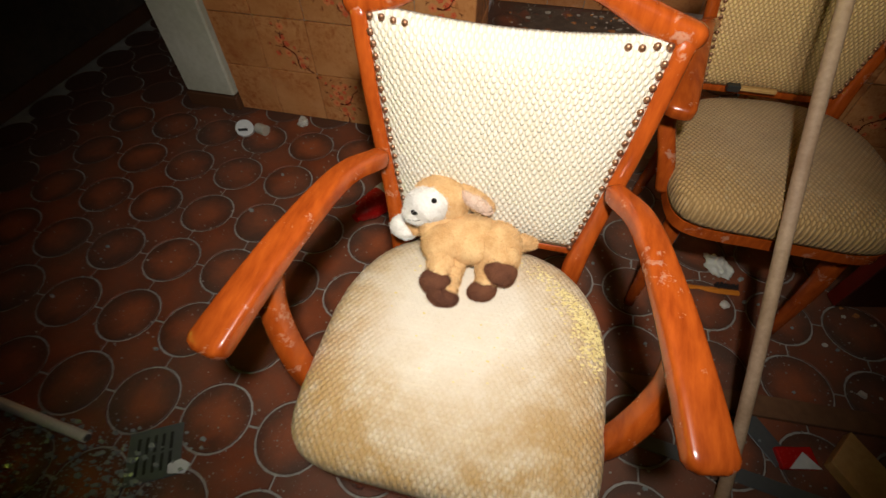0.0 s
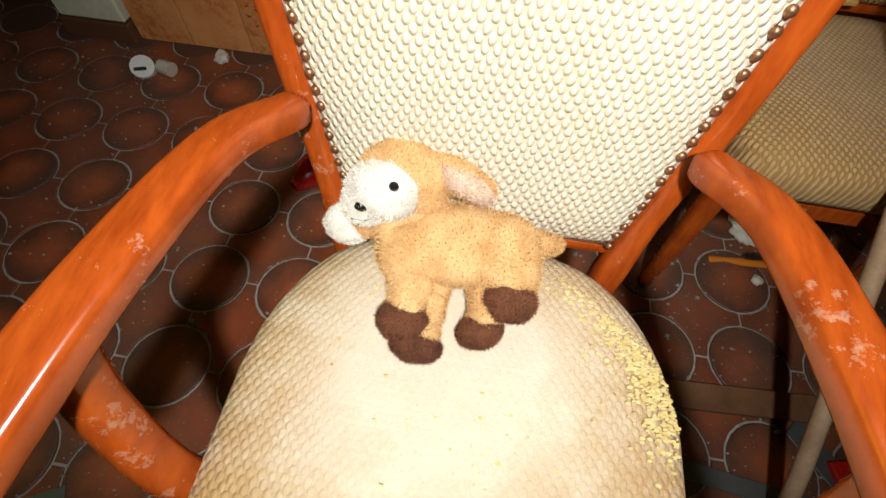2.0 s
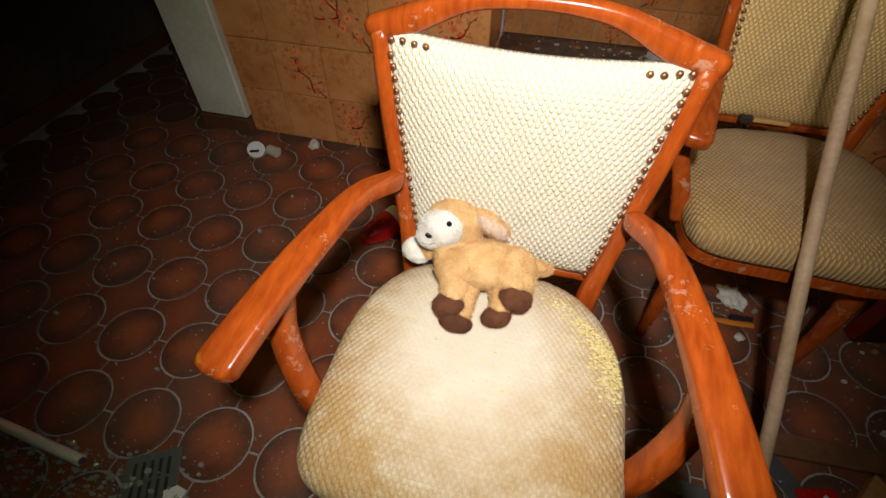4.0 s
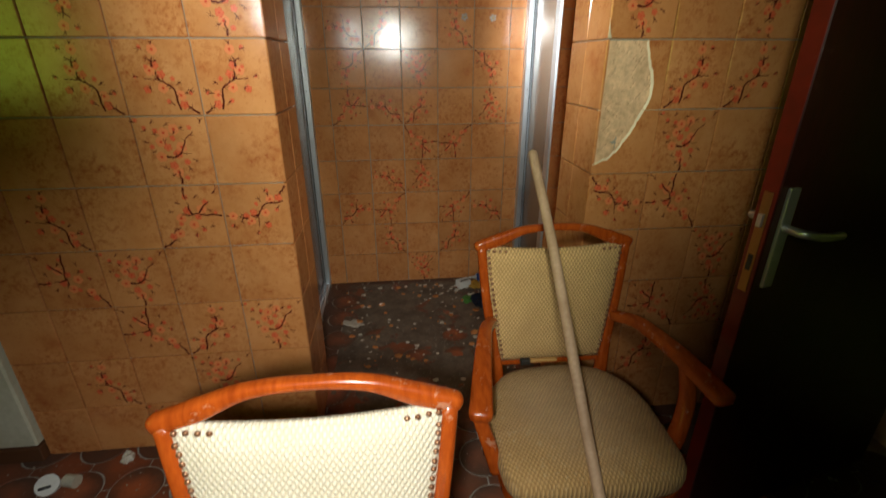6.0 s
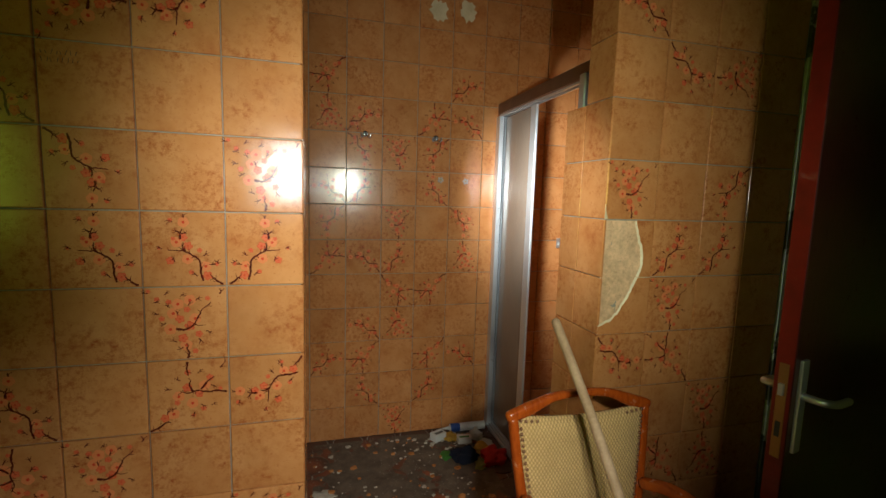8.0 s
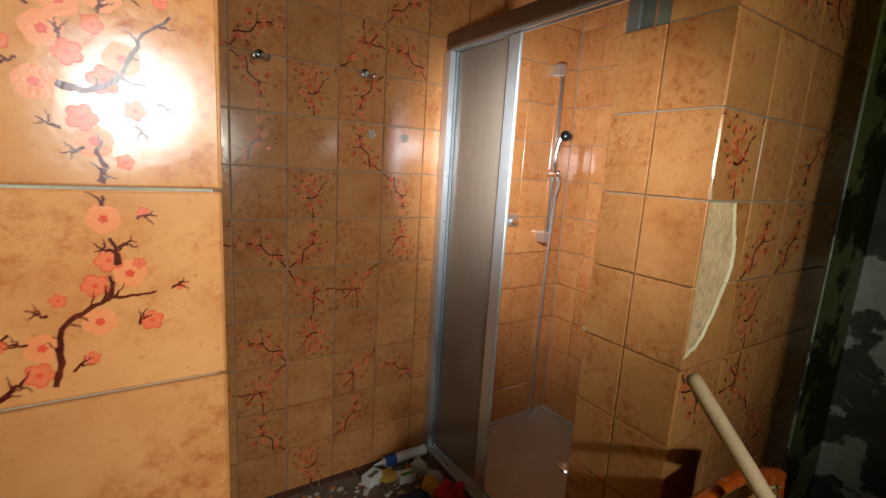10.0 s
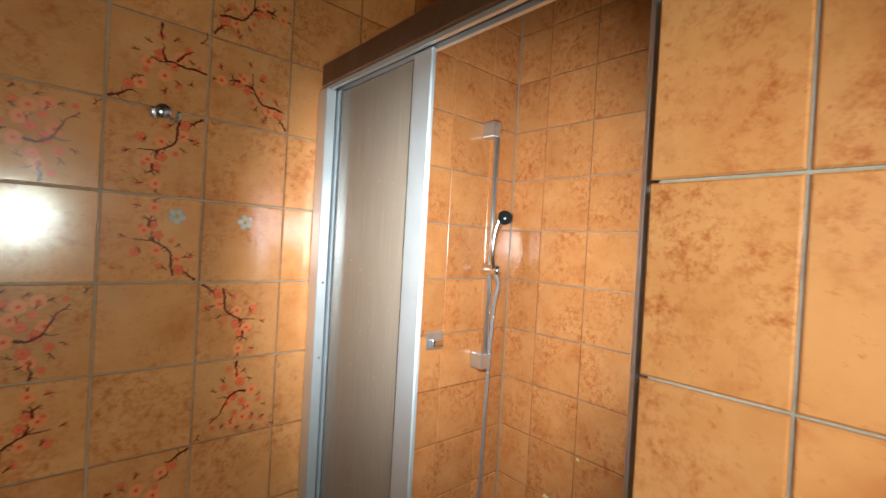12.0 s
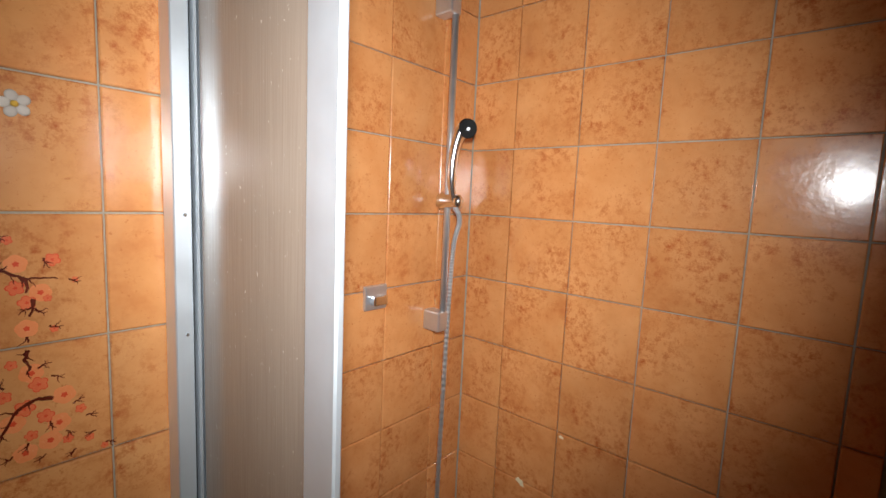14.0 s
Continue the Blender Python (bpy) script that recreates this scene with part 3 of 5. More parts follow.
def armchair(label, seat_material, back_material, at, torn=False):
    ch = thing("armchair", label, "chair", "upholstered armchairs", at=at)
    # seat cushion: narrow and rounded at the back, broad and straight at the front
    bm = bmesh.new()
    N, M = 64, 9
    rings = []

    def outline(a):
        c, s = math.cos(a), math.sin(a)
        e = 0.30 if s < 0 else 0.62
        x = math.copysign(abs(c) ** e, c)
        y = math.copysign(abs(s) ** e, s)
        width = 0.228 - 0.046 * max(0.0, y) ** 1.5 - 0.002 * max(0.0, -y)
        return Vector((x * width, -0.045 + y * (0.240 if y < 0 else 0.198), 0))

    profile = [(0.985, 0.395), (1.0, 0.407), (1.008, 0.426), (1.0, 0.447), (0.97, 0.459), (0.90, 0.469), (0.75, 0.477), (0.5, 0.483), (0.25, 0.486)]
    centre = Vector((0, -0.045, 0))
    for scale, z in profile:
        ring = []
        for i in range(N):
            p = outline(2 * math.pi * i / N)
            p = centre + (p - centre) * scale
            dip = 0.004 * noise.noise(Vector((p.x * 9, p.y * 9, 3)))
            ring.append(bm.verts.new((p.x, p.y, z + dip)))
        rings.append(ring)
    for a, b in zip(rings, rings[1:]):
        for i in range(N):
            bm.faces.new((a[i], a[(i + 1) % N], b[(i + 1) % N], b[i]))
    bm.faces.new(rings[-1])
    bm.faces.new(rings[0][::-1])
    part("seat", bm, seat_material, ch, "cream woven seat, soiled and worn", smooth=True)
    # wooden frame under the cushion
    bm = bmesh.new()
    low, high = [], []
    for i in range(N):
        p = outline(2 * math.pi * i / N)
        p = centre + (p - centre) * 0.985
        low.append(bm.verts.new((p.x, p.y, 0.364)))
        high.append(bm.verts.new((p.x, p.y, 0.392)))
    for i in range(N):
        bm.faces.new((low[i], low[(i + 1) % N], high[(i + 1) % N], high[i]))
    bm.faces.new(high)
    bm.faces.new(low[::-1])
    part("seat_frame", bm, WOOD, ch)
    # back posts that run on as the rear legs
    for s in (-1, 1):
        ctrl = [(s * 0.165, 0.245, 0.0), (s * 0.165, 0.150, 0.30), (s * 0.166, 0.146, 0.44), (s * 0.178, 0.166, 0.53), (s * 0.203, back_y(0.70), 0.70), (s * 0.217, back_y(0.845), 0.846)]
        rad = [(0.014, 0.014), (0.019, 0.019), (0.019, 0.018), (0.0155, 0.016), (0.0135, 0.015), (0.0135, 0.016)]
        part("back_post", tube(curve_points(ctrl), lerp_radii(rad), 14, 0.6), WOOD, ch, smooth=True)
        # front leg
        part("leg", tube(curve_points([(s * 0.178, -0.195, 0.392), (s * 0.186, -0.215, 0.2), (s * 0.188, -0.222, 0.0)]), lerp_radii([(0.022, 0.022), (0.018, 0.018), (0.0125, 0.0125)]), 12, 0.5), WOOD, ch, smooth=True)
        # armrest, swelling to a flat paddle in front
        ctrl = [(s * 0.190, 0.150, 0.628), (s * 0.222, 0.075, 0.648), (s * 0.250, -0.045, 0.646), (s * 0.270, -0.145, 0.634), (s * 0.284, -0.218, 0.622)]
        rad = [(0.0155, 0.015), (0.0185, 0.0145), (0.0225, 0.0155), (0.0255, 0.017), (0.0275, 0.0165)]
        part("armrest", rounded(curve_points(ctrl, 10), lerp_radii(rad, 10), sides=20, flat=0.46), WOOD, ch, "scuffed varnished armrest", smooth=True)
        ctrl = [(s * 0.225, -0.155, 0.385), (s * 0.246, -0.150, 0.46), (s * 0.272, -0.120, 0.545), (s * 0.268, -0.092, 0.632)]
        part("arm_support", tube(curve_points(ctrl), lerp_radii([(0.020, 0.022), (0.019, 0.021), (0.018, 0.020), (0.017, 0.019)]), 14, 0.7), WOOD, ch, smooth=True)
    # arched crest rail, thick at its ends
    ctrl = [(-0.224, back_y(0.845) - 0.002, 0.846), (-0.165, back_y(0.86), 0.862), (-0.09, back_y(0.875), 0.889), (0, back_y(0.88), 0.896), (0.09, back_y(0.875), 0.889), (0.165, back_y(0.86), 0.862), (0.224, back_y(0.845) - 0.002, 0.846)]
    rad = [(0.015, 0.016), (0.015, 0.019), (0.013, 0.012), (0.0125, 0.0095), (0.013, 0.012), (0.015, 0.019), (0.015, 0.016)]
    part("crest_rail", rounded(curve_points(ctrl), lerp_radii(rad), sides=16, flat=0.7), WOOD, ch, "arched varnished crest rail", smooth=True)
    part("lower_rail", tube([(-0.165, 0.162, 0.474), (0.165, 0.162, 0.474)], (0.010, 0.010), 12, 0.6), WOOD, ch)
    # padded back
    bm = bmesh.new()
    U, V = 26, 22
    for side in (0, 1):
        grid = []
        for j in range(V + 1):
            row = []
            for i in range(U + 1):
                u = 2 * i / U - 1
                h0, h1 = 0.484, pad_top(u)
                h = h0 + (h1 - h0) * j / V
                x = u * (half_width(h) + 0.003)
                edge = (1 - abs(u) ** 6) * (1 - abs(2 * j / V - 1) ** 8)
                puff = 0.019 * edge + 0.004
                y = back_y(h) - 0.004 - (puff if side == 0 else -0.010 * edge - 0.006)
                row.append(bm.verts.new((x, y, h)))
            grid.append(row)
        for j in range(V):
            for i in range(U):
                q = (grid[j][i], grid[j][i + 1], grid[j + 1][i + 1], grid[j + 1][i])
                bm.faces.new(q if side == 0 else q[::-1])
        if side == 0:
            front = grid
        else:
            rim_a = front[0] + [r[-1] for r in front[1:]] + front[-1][-2::-1] + [r[0] for r in front[-2:0:-1]]
            rim_b = grid[0] + [r[-1] for r in grid[1:]] + grid[-1][-2::-1] + [r[0] for r in grid[-2:0:-1]]
            for k in range(len(rim_a)):
                n2 = (k + 1) % len(rim_a)
                bm.faces.new((rim_a[n2], rim_a[k], rim_b[k], rim_b[n2]))
    part("backrest", bm, back_material, ch, "cream woven back pad edged with tacks", smooth=True)
    # tacks down both sides and in at the upper corners
    bm = bmesh.new()
    bmesh.ops.create_uvsphere(bm, u_segments=8, v_segments=5, radius=1, matrix=Matrix.LocRotScale((0, 0, 0), None, (0.0052, 0.0042, 0.0052)))
    tack = mesh_from("tack", bm, TACK, smooth=True)
    spots = [(s * (half_width(h) - 0.007), h) for s in (-1, 1) for h in [0.492 + 0.0162 * i for i in range(21)]]
    spots += [(s * (0.197 - 0.0165 * i), pad_top(1 - 0.09 * (i + 1)) - 0.008) for s in (-1, 1) for i in range(4)]
    for x, h in spots:
        ob = new("tack", tack)
        ob.parent = ch
        ob.location = (x + random.uniform(-0.001, 0.001), back_y(h) - 0.0150, h + random.uniform(-0.0015, 0.0015))
    if torn:
        part("broken_slat", box(bmesh.new(), (-0.095, 0.126, 0.4885), (0.015, 0.140, 0.4985), 0.002), SPLINTER, ch, "pale broken slat")
        part("clip", box(bmesh.new(), (-0.100, 0.120, 0.486), (-0.070, 0.138, 0.503), 0.002), BLACK, ch, "black clip")
    return ch


armchair("varnished armchair with worn cream woven upholstery, a toy lamb on it", SEATFAB, FABRIC, pose(0.187, -1.04, 0))
armchair("varnished armchair with browner cream woven upholstery, a stick leaning on it", SEATFAB_B, FABRIC_B, pose(0.785, -0.414, 0, 0, 0, -1.0), True)


def wooden_stick():
    a, b = Vector((0.775, -1.115, 0.012)), Vector((0.722, -0.147, 1.100))
    pts = [a + (b - a) * i / 10 + Vector((0.003 * math.sin(i), 0, 0.002 * math.sin(i * 1.7))) for i in range(11)]
    ob = part("broom_stick", rounded(pts, [(0.0135, 0.0135)] * 11, sides=16), STICK, smooth=True)
    tagged(ob, "bare wooden broom stick leaning across the armchair", "stick")


wooden_stick()


def toy_lamb():
    """A plush lamb lying on the seat, one mesh: tan, white, brown and black materials."""
    rng = random.Random(3)
    tan = speckled("tan_plush", (0.50, 0.27, 0.095), (0.72, 0.47, 0.22), 130, 0.95, 0, 0.8, 0.003)
    white = speckled("grubby_white_plush", (0.55, 0.50, 0.43), (0.80, 0.77, 0.70), 70, 0.95, 0, 0.8, 0.003)
    brown = speckled("brown_plush", (0.085, 0.026, 0.010), (0.17, 0.058, 0.022), 110, 0.95, 0, 0.8, 0.003)
    shine = speckled("toy_eye", (0.008, 0.007, 0.007), (0.015, 0.013, 0.012), 50, 0.12)
    pink = speckled("ear_lining", (0.60, 0.42, 0.30), (0.74, 0.58, 0.46), 90, 0.95)
    bm = bmesh.new()

    def blob(c, r, turn=(0, 0, 0), mat=0, rough=0.003, detail=4):
        return ball(bm, c, r, turn, detail, mat, rough, rng.random() * 50)

    def limb(a, b, ra, rb, mat=0, n=5):
        a, b = Vector(a), Vector(b)
        for i in range(n):
            t = i / (n - 1)
            r = ra + (rb - ra) * t
            blob(a + (b - a) * t, (r, r, r), mat=mat, detail=3)

    blob((0.170, -0.936, 0.522), (0.072, 0.046, 0.040), (0, 4, 8))
    blob((0.214, -0.938, 0.520), (0.043, 0.044, 0.040))
    blob((0.128, -0.950, 0.522), (0.040, 0.040, 0.038))
    blob((0.112, -0.925, 0.530), (0.034, 0.034, 0.034))
    blob((0.107, -0.892, 0.560), (0.050, 0.044, 0.046))
    blob((0.092, -0.915, 0.568), (0.040, 0.031, 0.038), (35, -10, 0), 1, 0.002)
    blob((0.074, -0.928, 0.561), (0.023, 0.021, 0.021), (0, 0, 0), 1, 0.002)
    blob((0.164, -0.889, 0.574), (0.038, 0.018, 0.016), (0, 24, -12))
    blob((0.170, -0.901, 0.577), (0.030, 0.010, 0.011), (25, 24, -12), 4, 0.001)
    blob((0.046, -0.918, 0.504), (0.025, 0.022, 0.019), (0, 20, 0), 1)
    blob((0.066, -0.912, 0.512), (0.022, 0.020, 0.018), (0, 0, 0), 0)
    blob((0.256, -0.912, 0.512), (0.026, 0.013, 0.012), (0, 12, 15))
    limb((0.128, -0.965, 0.516), (0.130, -1.006, 0.506), 0.027, 0.021)
    limb((0.150, -0.965, 0.502), (0.150, -1.025, 0.494), 0.020, 0.016)
    limb((0.226, -0.955, 0.518), (0.228, -0.975, 0.512), 0.032, 0.024)
    limb((0.205, -0.965, 0.502), (0.208, -1.000, 0.496), 0.021, 0.017)
    blob((0.128, -1.021, 0.504), (0.025, 0.019, 0.020), (0, 0, 0), 2)
    blob((0.144, -1.041, 0.493), (0.024, 0.014, 0.014), (0, 0, 0), 2)
    blob((0.229, -0.988, 0.515), (0.026, 0.019, 0.021), (0, 0, 0), 2)
    blob((0.204, -1.014, 0.493), (0.023, 0.017, 0.015), (0, 0, 25), 2)
    faces = list(bm.faces)
    for f in faces:
        if f.material_index == 3:
            continue
        n = 3 if f.calc_area() > 8e-6 else 2
        for _ in range(n):
            c = f.calc_center_median()
            out = (f.normal + Vector((rng.uniform(-0.7, 0.7), rng.uniform(-0.7, 0.7), rng.uniform(-0.7, 0.7)))).normalized()
            side = out.cross(Vector((rng.uniform(-1, 1), rng.uniform(-1, 1), rng.uniform(-1, 1)))).normalized() * 0.0006
            h = rng.uniform(0.002, 0.0055)
            a, b2, tip = bm.verts.new(c - side), bm.verts.new(c + side), bm.verts.new(c + out * h)
            bm.faces.new((a, b2, tip)).material_index = f.material_index
    blob((0.0755, -0.944, 0.5765), (0.0075, 0.0055, 0.0055), (0, 0, 0), 3, 0, 2)
    blob((0.1055, -0.9335, 0.5985), (0.0050, 0.0042, 0.0060), (0, 0, 0), 3, 0, 2)
    mouth = tube(curve_points([(0.064, -0.9485, 0.5600), (0.071, -0.9490, 0.5615), (0.077, -0.9485, 0.5600), (0.085, -0.9460, 0.5625)], 4), (0.0008, 0.0008), 5)
    for f in mouth.faces:
        f.material_index = 3
    me = bpy.data.meshes.new("mouth")
    mouth.to_mesh(me)
    mouth.free()
    bm.from_mesh(me)
    ob = part("toy_lamb", bm, (tan, white, brown, shine, pink), smooth=True)
    ob.location = (-0.003, -0.010, 0.005)
    tagged(ob, "worn tan plush lamb with brown hooves lying on the seat", "stuffed toy")


toy_lamb()


def seat_crumbs():
    rng = random.Random(9)
    bm = bmesh.new()
    for _ in range(3200):
        t = rng.random() ** 1.4
        x = 0.303 + 0.098 * t + rng.gauss(0, 0.015)
        y = -0.915 - 0.04 * t - 0.14 * t * t + rng.gauss(0, 0.020)
        if rng.random() < 0.03:
            x, y = rng.uniform(0.05, 0.38), rng.uniform(-1.2, -0.92)
        dx, dy = (x - 0.187) / 0.218, (y + 1.085) / 0.185
        d = dx * dx + dy * dy
        if d > 1.0:
            continue
        z = 0.4865 - 0.022 * d ** 2 + rng.uniform(0, 0.003)
        a, r = rng.uniform(0, 6.28), rng.uniform(0.0009, 0.0034)
        tilt = rng.uniform(-0.4, 0.4)
        ring = [bm.verts.new((x + r * math.cos(a + k * 1.257), y + 0.6 * r * math.sin(a + k * 1.257), z + tilt * r * math.cos(k * 1.257))) for k in range(5)]
        bm.faces.new(ring)
    ob = part("foam_crumbs", bm, CRUMB)
    tagged(ob, "yellow foam crumbs and flakes scattered on the seat", "crumbs", kind="stuff")


seat_crumbs()


# ======================================================================
# the open door
# ======================================================================
def open_door():
    turn = math.degrees(math.atan2(0.21, 0.978))
    d = thing("door_1", "dark red varnished door standing open, steel lever handle", "door", kind="structure", at=pose(1.160, -0.523, 0, 0, 0, turn))
    part("leaf", box(bmesh.new(), (0, -0.0, 0.012), (0.82, 0.042, 2.02), 0.003), DOORWOOD, d)
    # thin added strip that carries the lit colour of the leaf's edge
    part("edge_band", box(bmesh.new(), (-0.0024, 0.001, 0.014), (-0.0002, 0.041, 2.018), 0.0008), REDWOOD, d, "varnished door edge in a brighter, torchlit red")
    part("face_plate", box(bmesh.new(), (-0.0045, 0.009, 0.83), (-0.0024, 0.031, 1.075), 0.0008), plain("brass_plate", (0.40, 0.22, 0.08), 0.4, 0.8), d, "tarnished brass lock face plate")
    part("latch", box(bmesh.new(), (-0.012, 0.014, 0.994), (-0.0045, 0.026, 1.024), 0.001), STEEL, d)
    part("bolt_slot", box(bmesh.new(), (-0.006, 0.014, 0.885), (-0.0046, 0.026, 0.925), 0.0005), BLACK, d)
    part("handle_plate", box(bmesh.new(), (0.022, -0.009, 0.845), (0.053, 0.0, 1.086), 0.003, 2), STEEL, d, "steel handle plate")
    pts = curve_points([(0.038, -0.008, 0.994), (0.038, -0.045, 0.994), (0.053, -0.058, 0.992), (0.095, -0.060, 0.984), (0.150, -0.058, 0.981)], 6)
    part("door_handle", rounded(pts, [(0.0095, 0.0095)] * len(pts), sides=14), STEEL, d, "steel lever", smooth=True)
    pts = curve_points([(0.060, 0.042, 0.994), (0.060, 0.085, 0.994), (0.075, 0.095, 0.992), (0.15, 0.095, 0.983)], 6)
    part("door_handle", rounded(pts, [(0.0095, 0.0095)] * len(pts), sides=14), STEEL, d, "steel lever", smooth=True)


open_door()


# ======================================================================
# clutter on the washroom floor
# ======================================================================
def crumpled(name, mat, centre, size, label, category, seed, flatness=0.45, parent=None):
    rng = random.Random(seed)
    bm = bmesh.new()
    bmesh.ops.create_icosphere(bm, subdivisions=4, radius=1)
    off = Vector((seed * 3.1, seed * 1.7, 0))
    for v in bm.verts:
        n = noise.noise(v.co * 1.4 + off) * 0.55 + noise.noise(v.co * 3.3 + off) * 0.3 + abs(noise.noise(v.co * 7 + off)) * 0.16
        v.co *= 1 + n
        v.co.z = max(v.co.z, -0.55)
    low = min(v.co.z for v in bm.verts)
    for v in bm.verts:
        v.co = Vector((v.co.x * size[0], v.co.y * size[1], (v.co.z - low) * size[2] * flatness))
    ob = part(name, bm, mat, smooth=True, at=pose(centre[0], centre[1], centre[2], 0, 0, rng.uniform(0, 360)))
    return tagged(ob, label, category)


def jar():
    j = thing("jar_lid", "white plastic jar lid lying on its clear broken jar", "jar", at=pose(-0.885, -0.150, 0.0, 0, 0, 20))
    part("lid", tube([(0, 0, 0.006), (0.004, -0.016, 0.030)], (0.034, 0.034), 24), WHITE, j)
    part("slot", boxes(((-0.017, -0.0315, 0.027), (0.017, -0.0255, 0.0345))), BLACK, j, "dark slot")
    part("pot", tube([(0.052, -0.012, 0.023), (0.088, -0.034, 0.021)], [(0.020, 0.020), (0.022, 0.021)], 16), plain("clouded_plastic", (0.55, 0.52, 0.42), 0.3), j, "clouded pot")


jar()
crumpled("plaster_lump", FLAKE, (-0.678, -0.055, 0), (0.022, 0.019, 0.03), "pale lump of plaster on the floor", "rubble", 4, 0.6)


def red_bottle():
    b = thing("red_bottle", "glossy red plastic bottle lying on the floor", "bottle", at=pose(-0.215, -0.435, 0.046, 0, 0, 62))
    pts = [Vector((x, 0, 0)) for x in (-0.085, -0.06, -0.02, 0.03, 0.06)]
    part("body", rounded(pts, [(0.028, 0.028), (0.040, 0.040), (0.045, 0.045), (0.045, 0.045), (0.040, 0.040)], sides=24), RED, b, smooth=True)
    part("cap", tube([(-0.118, 0, 0), (-0.088, 0, 0)], (0.016, 0.016), 18), RED, b, smooth=False)
    part("label", tube([(0.0, 0, 0), (0.034, 0, 0)], (0.0456, 0.0456), 24, cap=False), WHITE, b, "white paper label")


red_bottle()


def felt_pen():
    p = thing("felt_pen", "grey felt pen with a red cap on the floor", "pen", at=pose(-0.295, -0.415, 0.0075, 0, 0, 62))
    part("barrel", tube([(0, 0, 0), (0.09, 0, 0)], (0.006, 0.006), 12), GREYMETAL, p)
    part("cap", tube([(-0.03, 0, 0), (0, 0, 0)], [(0.005, 0.005), (0.007, 0.007)], 12), RED, p, "red cap")


felt_pen()


def hand_brush():
    b = thing("hand_brush", "orange-handled nail brush with dark bristles", "brush", at=pose(0.845, -0.535, 0.006, 0, 0, 4))
    part("handle", rounded(curve_points([(-0.085, 0, 0), (-0.05, 0.002, 0.001), (-0.01, 0, 0), (0.06, 0, 0)], 4), lerp_radii([(0.009, 0.005), (0.006, 0.004), (0.011, 0.005), (0.011, 0.005)], 4), sides=12), ORANGE, b, smooth=True)
    rng = random.Random(2)
    bm = bmesh.new()
    for i in range(22):
        for j in range(4):
            x, y = -0.004 + i * 0.003, 0.004 + j * 0.0035
            tube([(x, y, 0.004), (x + rng.uniform(-0.003, 0.003), y + 0.004, 0.018 + rng.uniform(-0.002, 0.003))], (0.0008, 0.0005), 4, bm=bm)
    part("bristles", bm, BLACK, b, "black bristles")


hand_brush()
crumpled("crumpled_paper", PAPER, (0.855, -0.445, 0), (0.040, 0.026, 0.040), "crumpled white paper under the armchair", "paper", 7, 0.6)
crumpled("plaster_bit", FLAKE, (0.862, -0.582, 0), (0.014, 0.010, 0.014), "small pale chip of plaster", "rubble", 8, 0.6)


def board(name, a, b, width, thick, mat, label, z=0.0, tip=0.0):
    a, b = Vector((*a, 0)), Vector((*b, 0))
    ln = (b - a).length
    ang = math.degrees(math.atan2(b.y - a.y, b.x - a.x))
    bm = bmesh.new()
    low = [bm.verts.new((x, y, 0)) for x, y in ((0, width / 2), (tip, -width / 2), (ln, -width / 2), (ln, width / 2))]
    top = [bm.verts.new((v.co.x, v.co.y, thick)) for v in low]
    bm.faces.new(low)
    bm.faces.new(top)
    for i in range(4):
        bm.faces.new((low[i], low[(i + 1) % 4], top[(i + 1) % 4], top[i]))
    bmesh.ops.recalc_face_normals(bm, faces=bm.faces)
    bmesh.ops.bevel(bm, geom=list(bm.edges), offset=0.0015, segments=1, affect="EDGES")
    return tagged(part(name, bm, mat, at=pose(a.x, a.y, z, 0, 0, ang)), label, "board")


board("floor_board", (0.555, -0.892), (1.32, -0.852), 0.055, 0.014, RAWWOOD, "long brown board lying on the floor tiles", 0.002, 0.06)
board("metal_strip", (0.44, -1.000), (1.28, -1.11), 0.035, 0.004, GREYMETAL, "dull grey metal strip on the floor", 0.002)
board("wood_offcut", (1.04, -0.93), (1.16, -1.10), 0.10, 0.03, SPLINTER, "splintered yellow wood offcut", 0.002, 0.03)
board("glass_pane_scrap", (0.86, -0.905), (0.93, -1.00), 0.05, 0.003, GREYMETAL, "small grey scrap of sheet", 0.003, 0.01)


def red_packet():
    p = thing("red_packet", "crushed red and white cigarette packet on the floor", "packet", at=pose(0.955, -0.985, 0.002, 0, 0, 12))
    part("box", box(bmesh.new(), (-0.042, -0.024, 0), (0.042, 0.024, 0.016), 0.003), RED, p)
    bm = bmesh.new()
    tri = [bm.verts.new(v) for v in ((-0.03, -0.0245, 0.0165), (0.042, -0.0245, 0.0165), (0.015, 0.012, 0.0165))]
    bm.faces.new(tri)
    for v in bmesh.ops.extrude_face_region(bm, geom=list(bm.faces))["geom"]:
        if isinstance(v, bmesh.types.BMVert):
            v.co.z += 0.0008
    part("panel", bm, WHITE, p, "white printed panel")


red_packet()


def white_tube():
    p = thing("plastic_pipe", "white plastic pipe lying on the floor", "pipe", at=pose(-0.657, -1.318, 0.0125, 0, 0, 178))
    part("pipe", tube([(0, 0, 0), (0.42, -0.02, 0)], (0.012, 0.012), 20), WHITE, p, smooth=False)
    part("end", tube([(-0.004, 0, 0), (0.001, 0, 0)], (0.0085, 0.0085), 16), GREYMETAL, p)


white_tube()


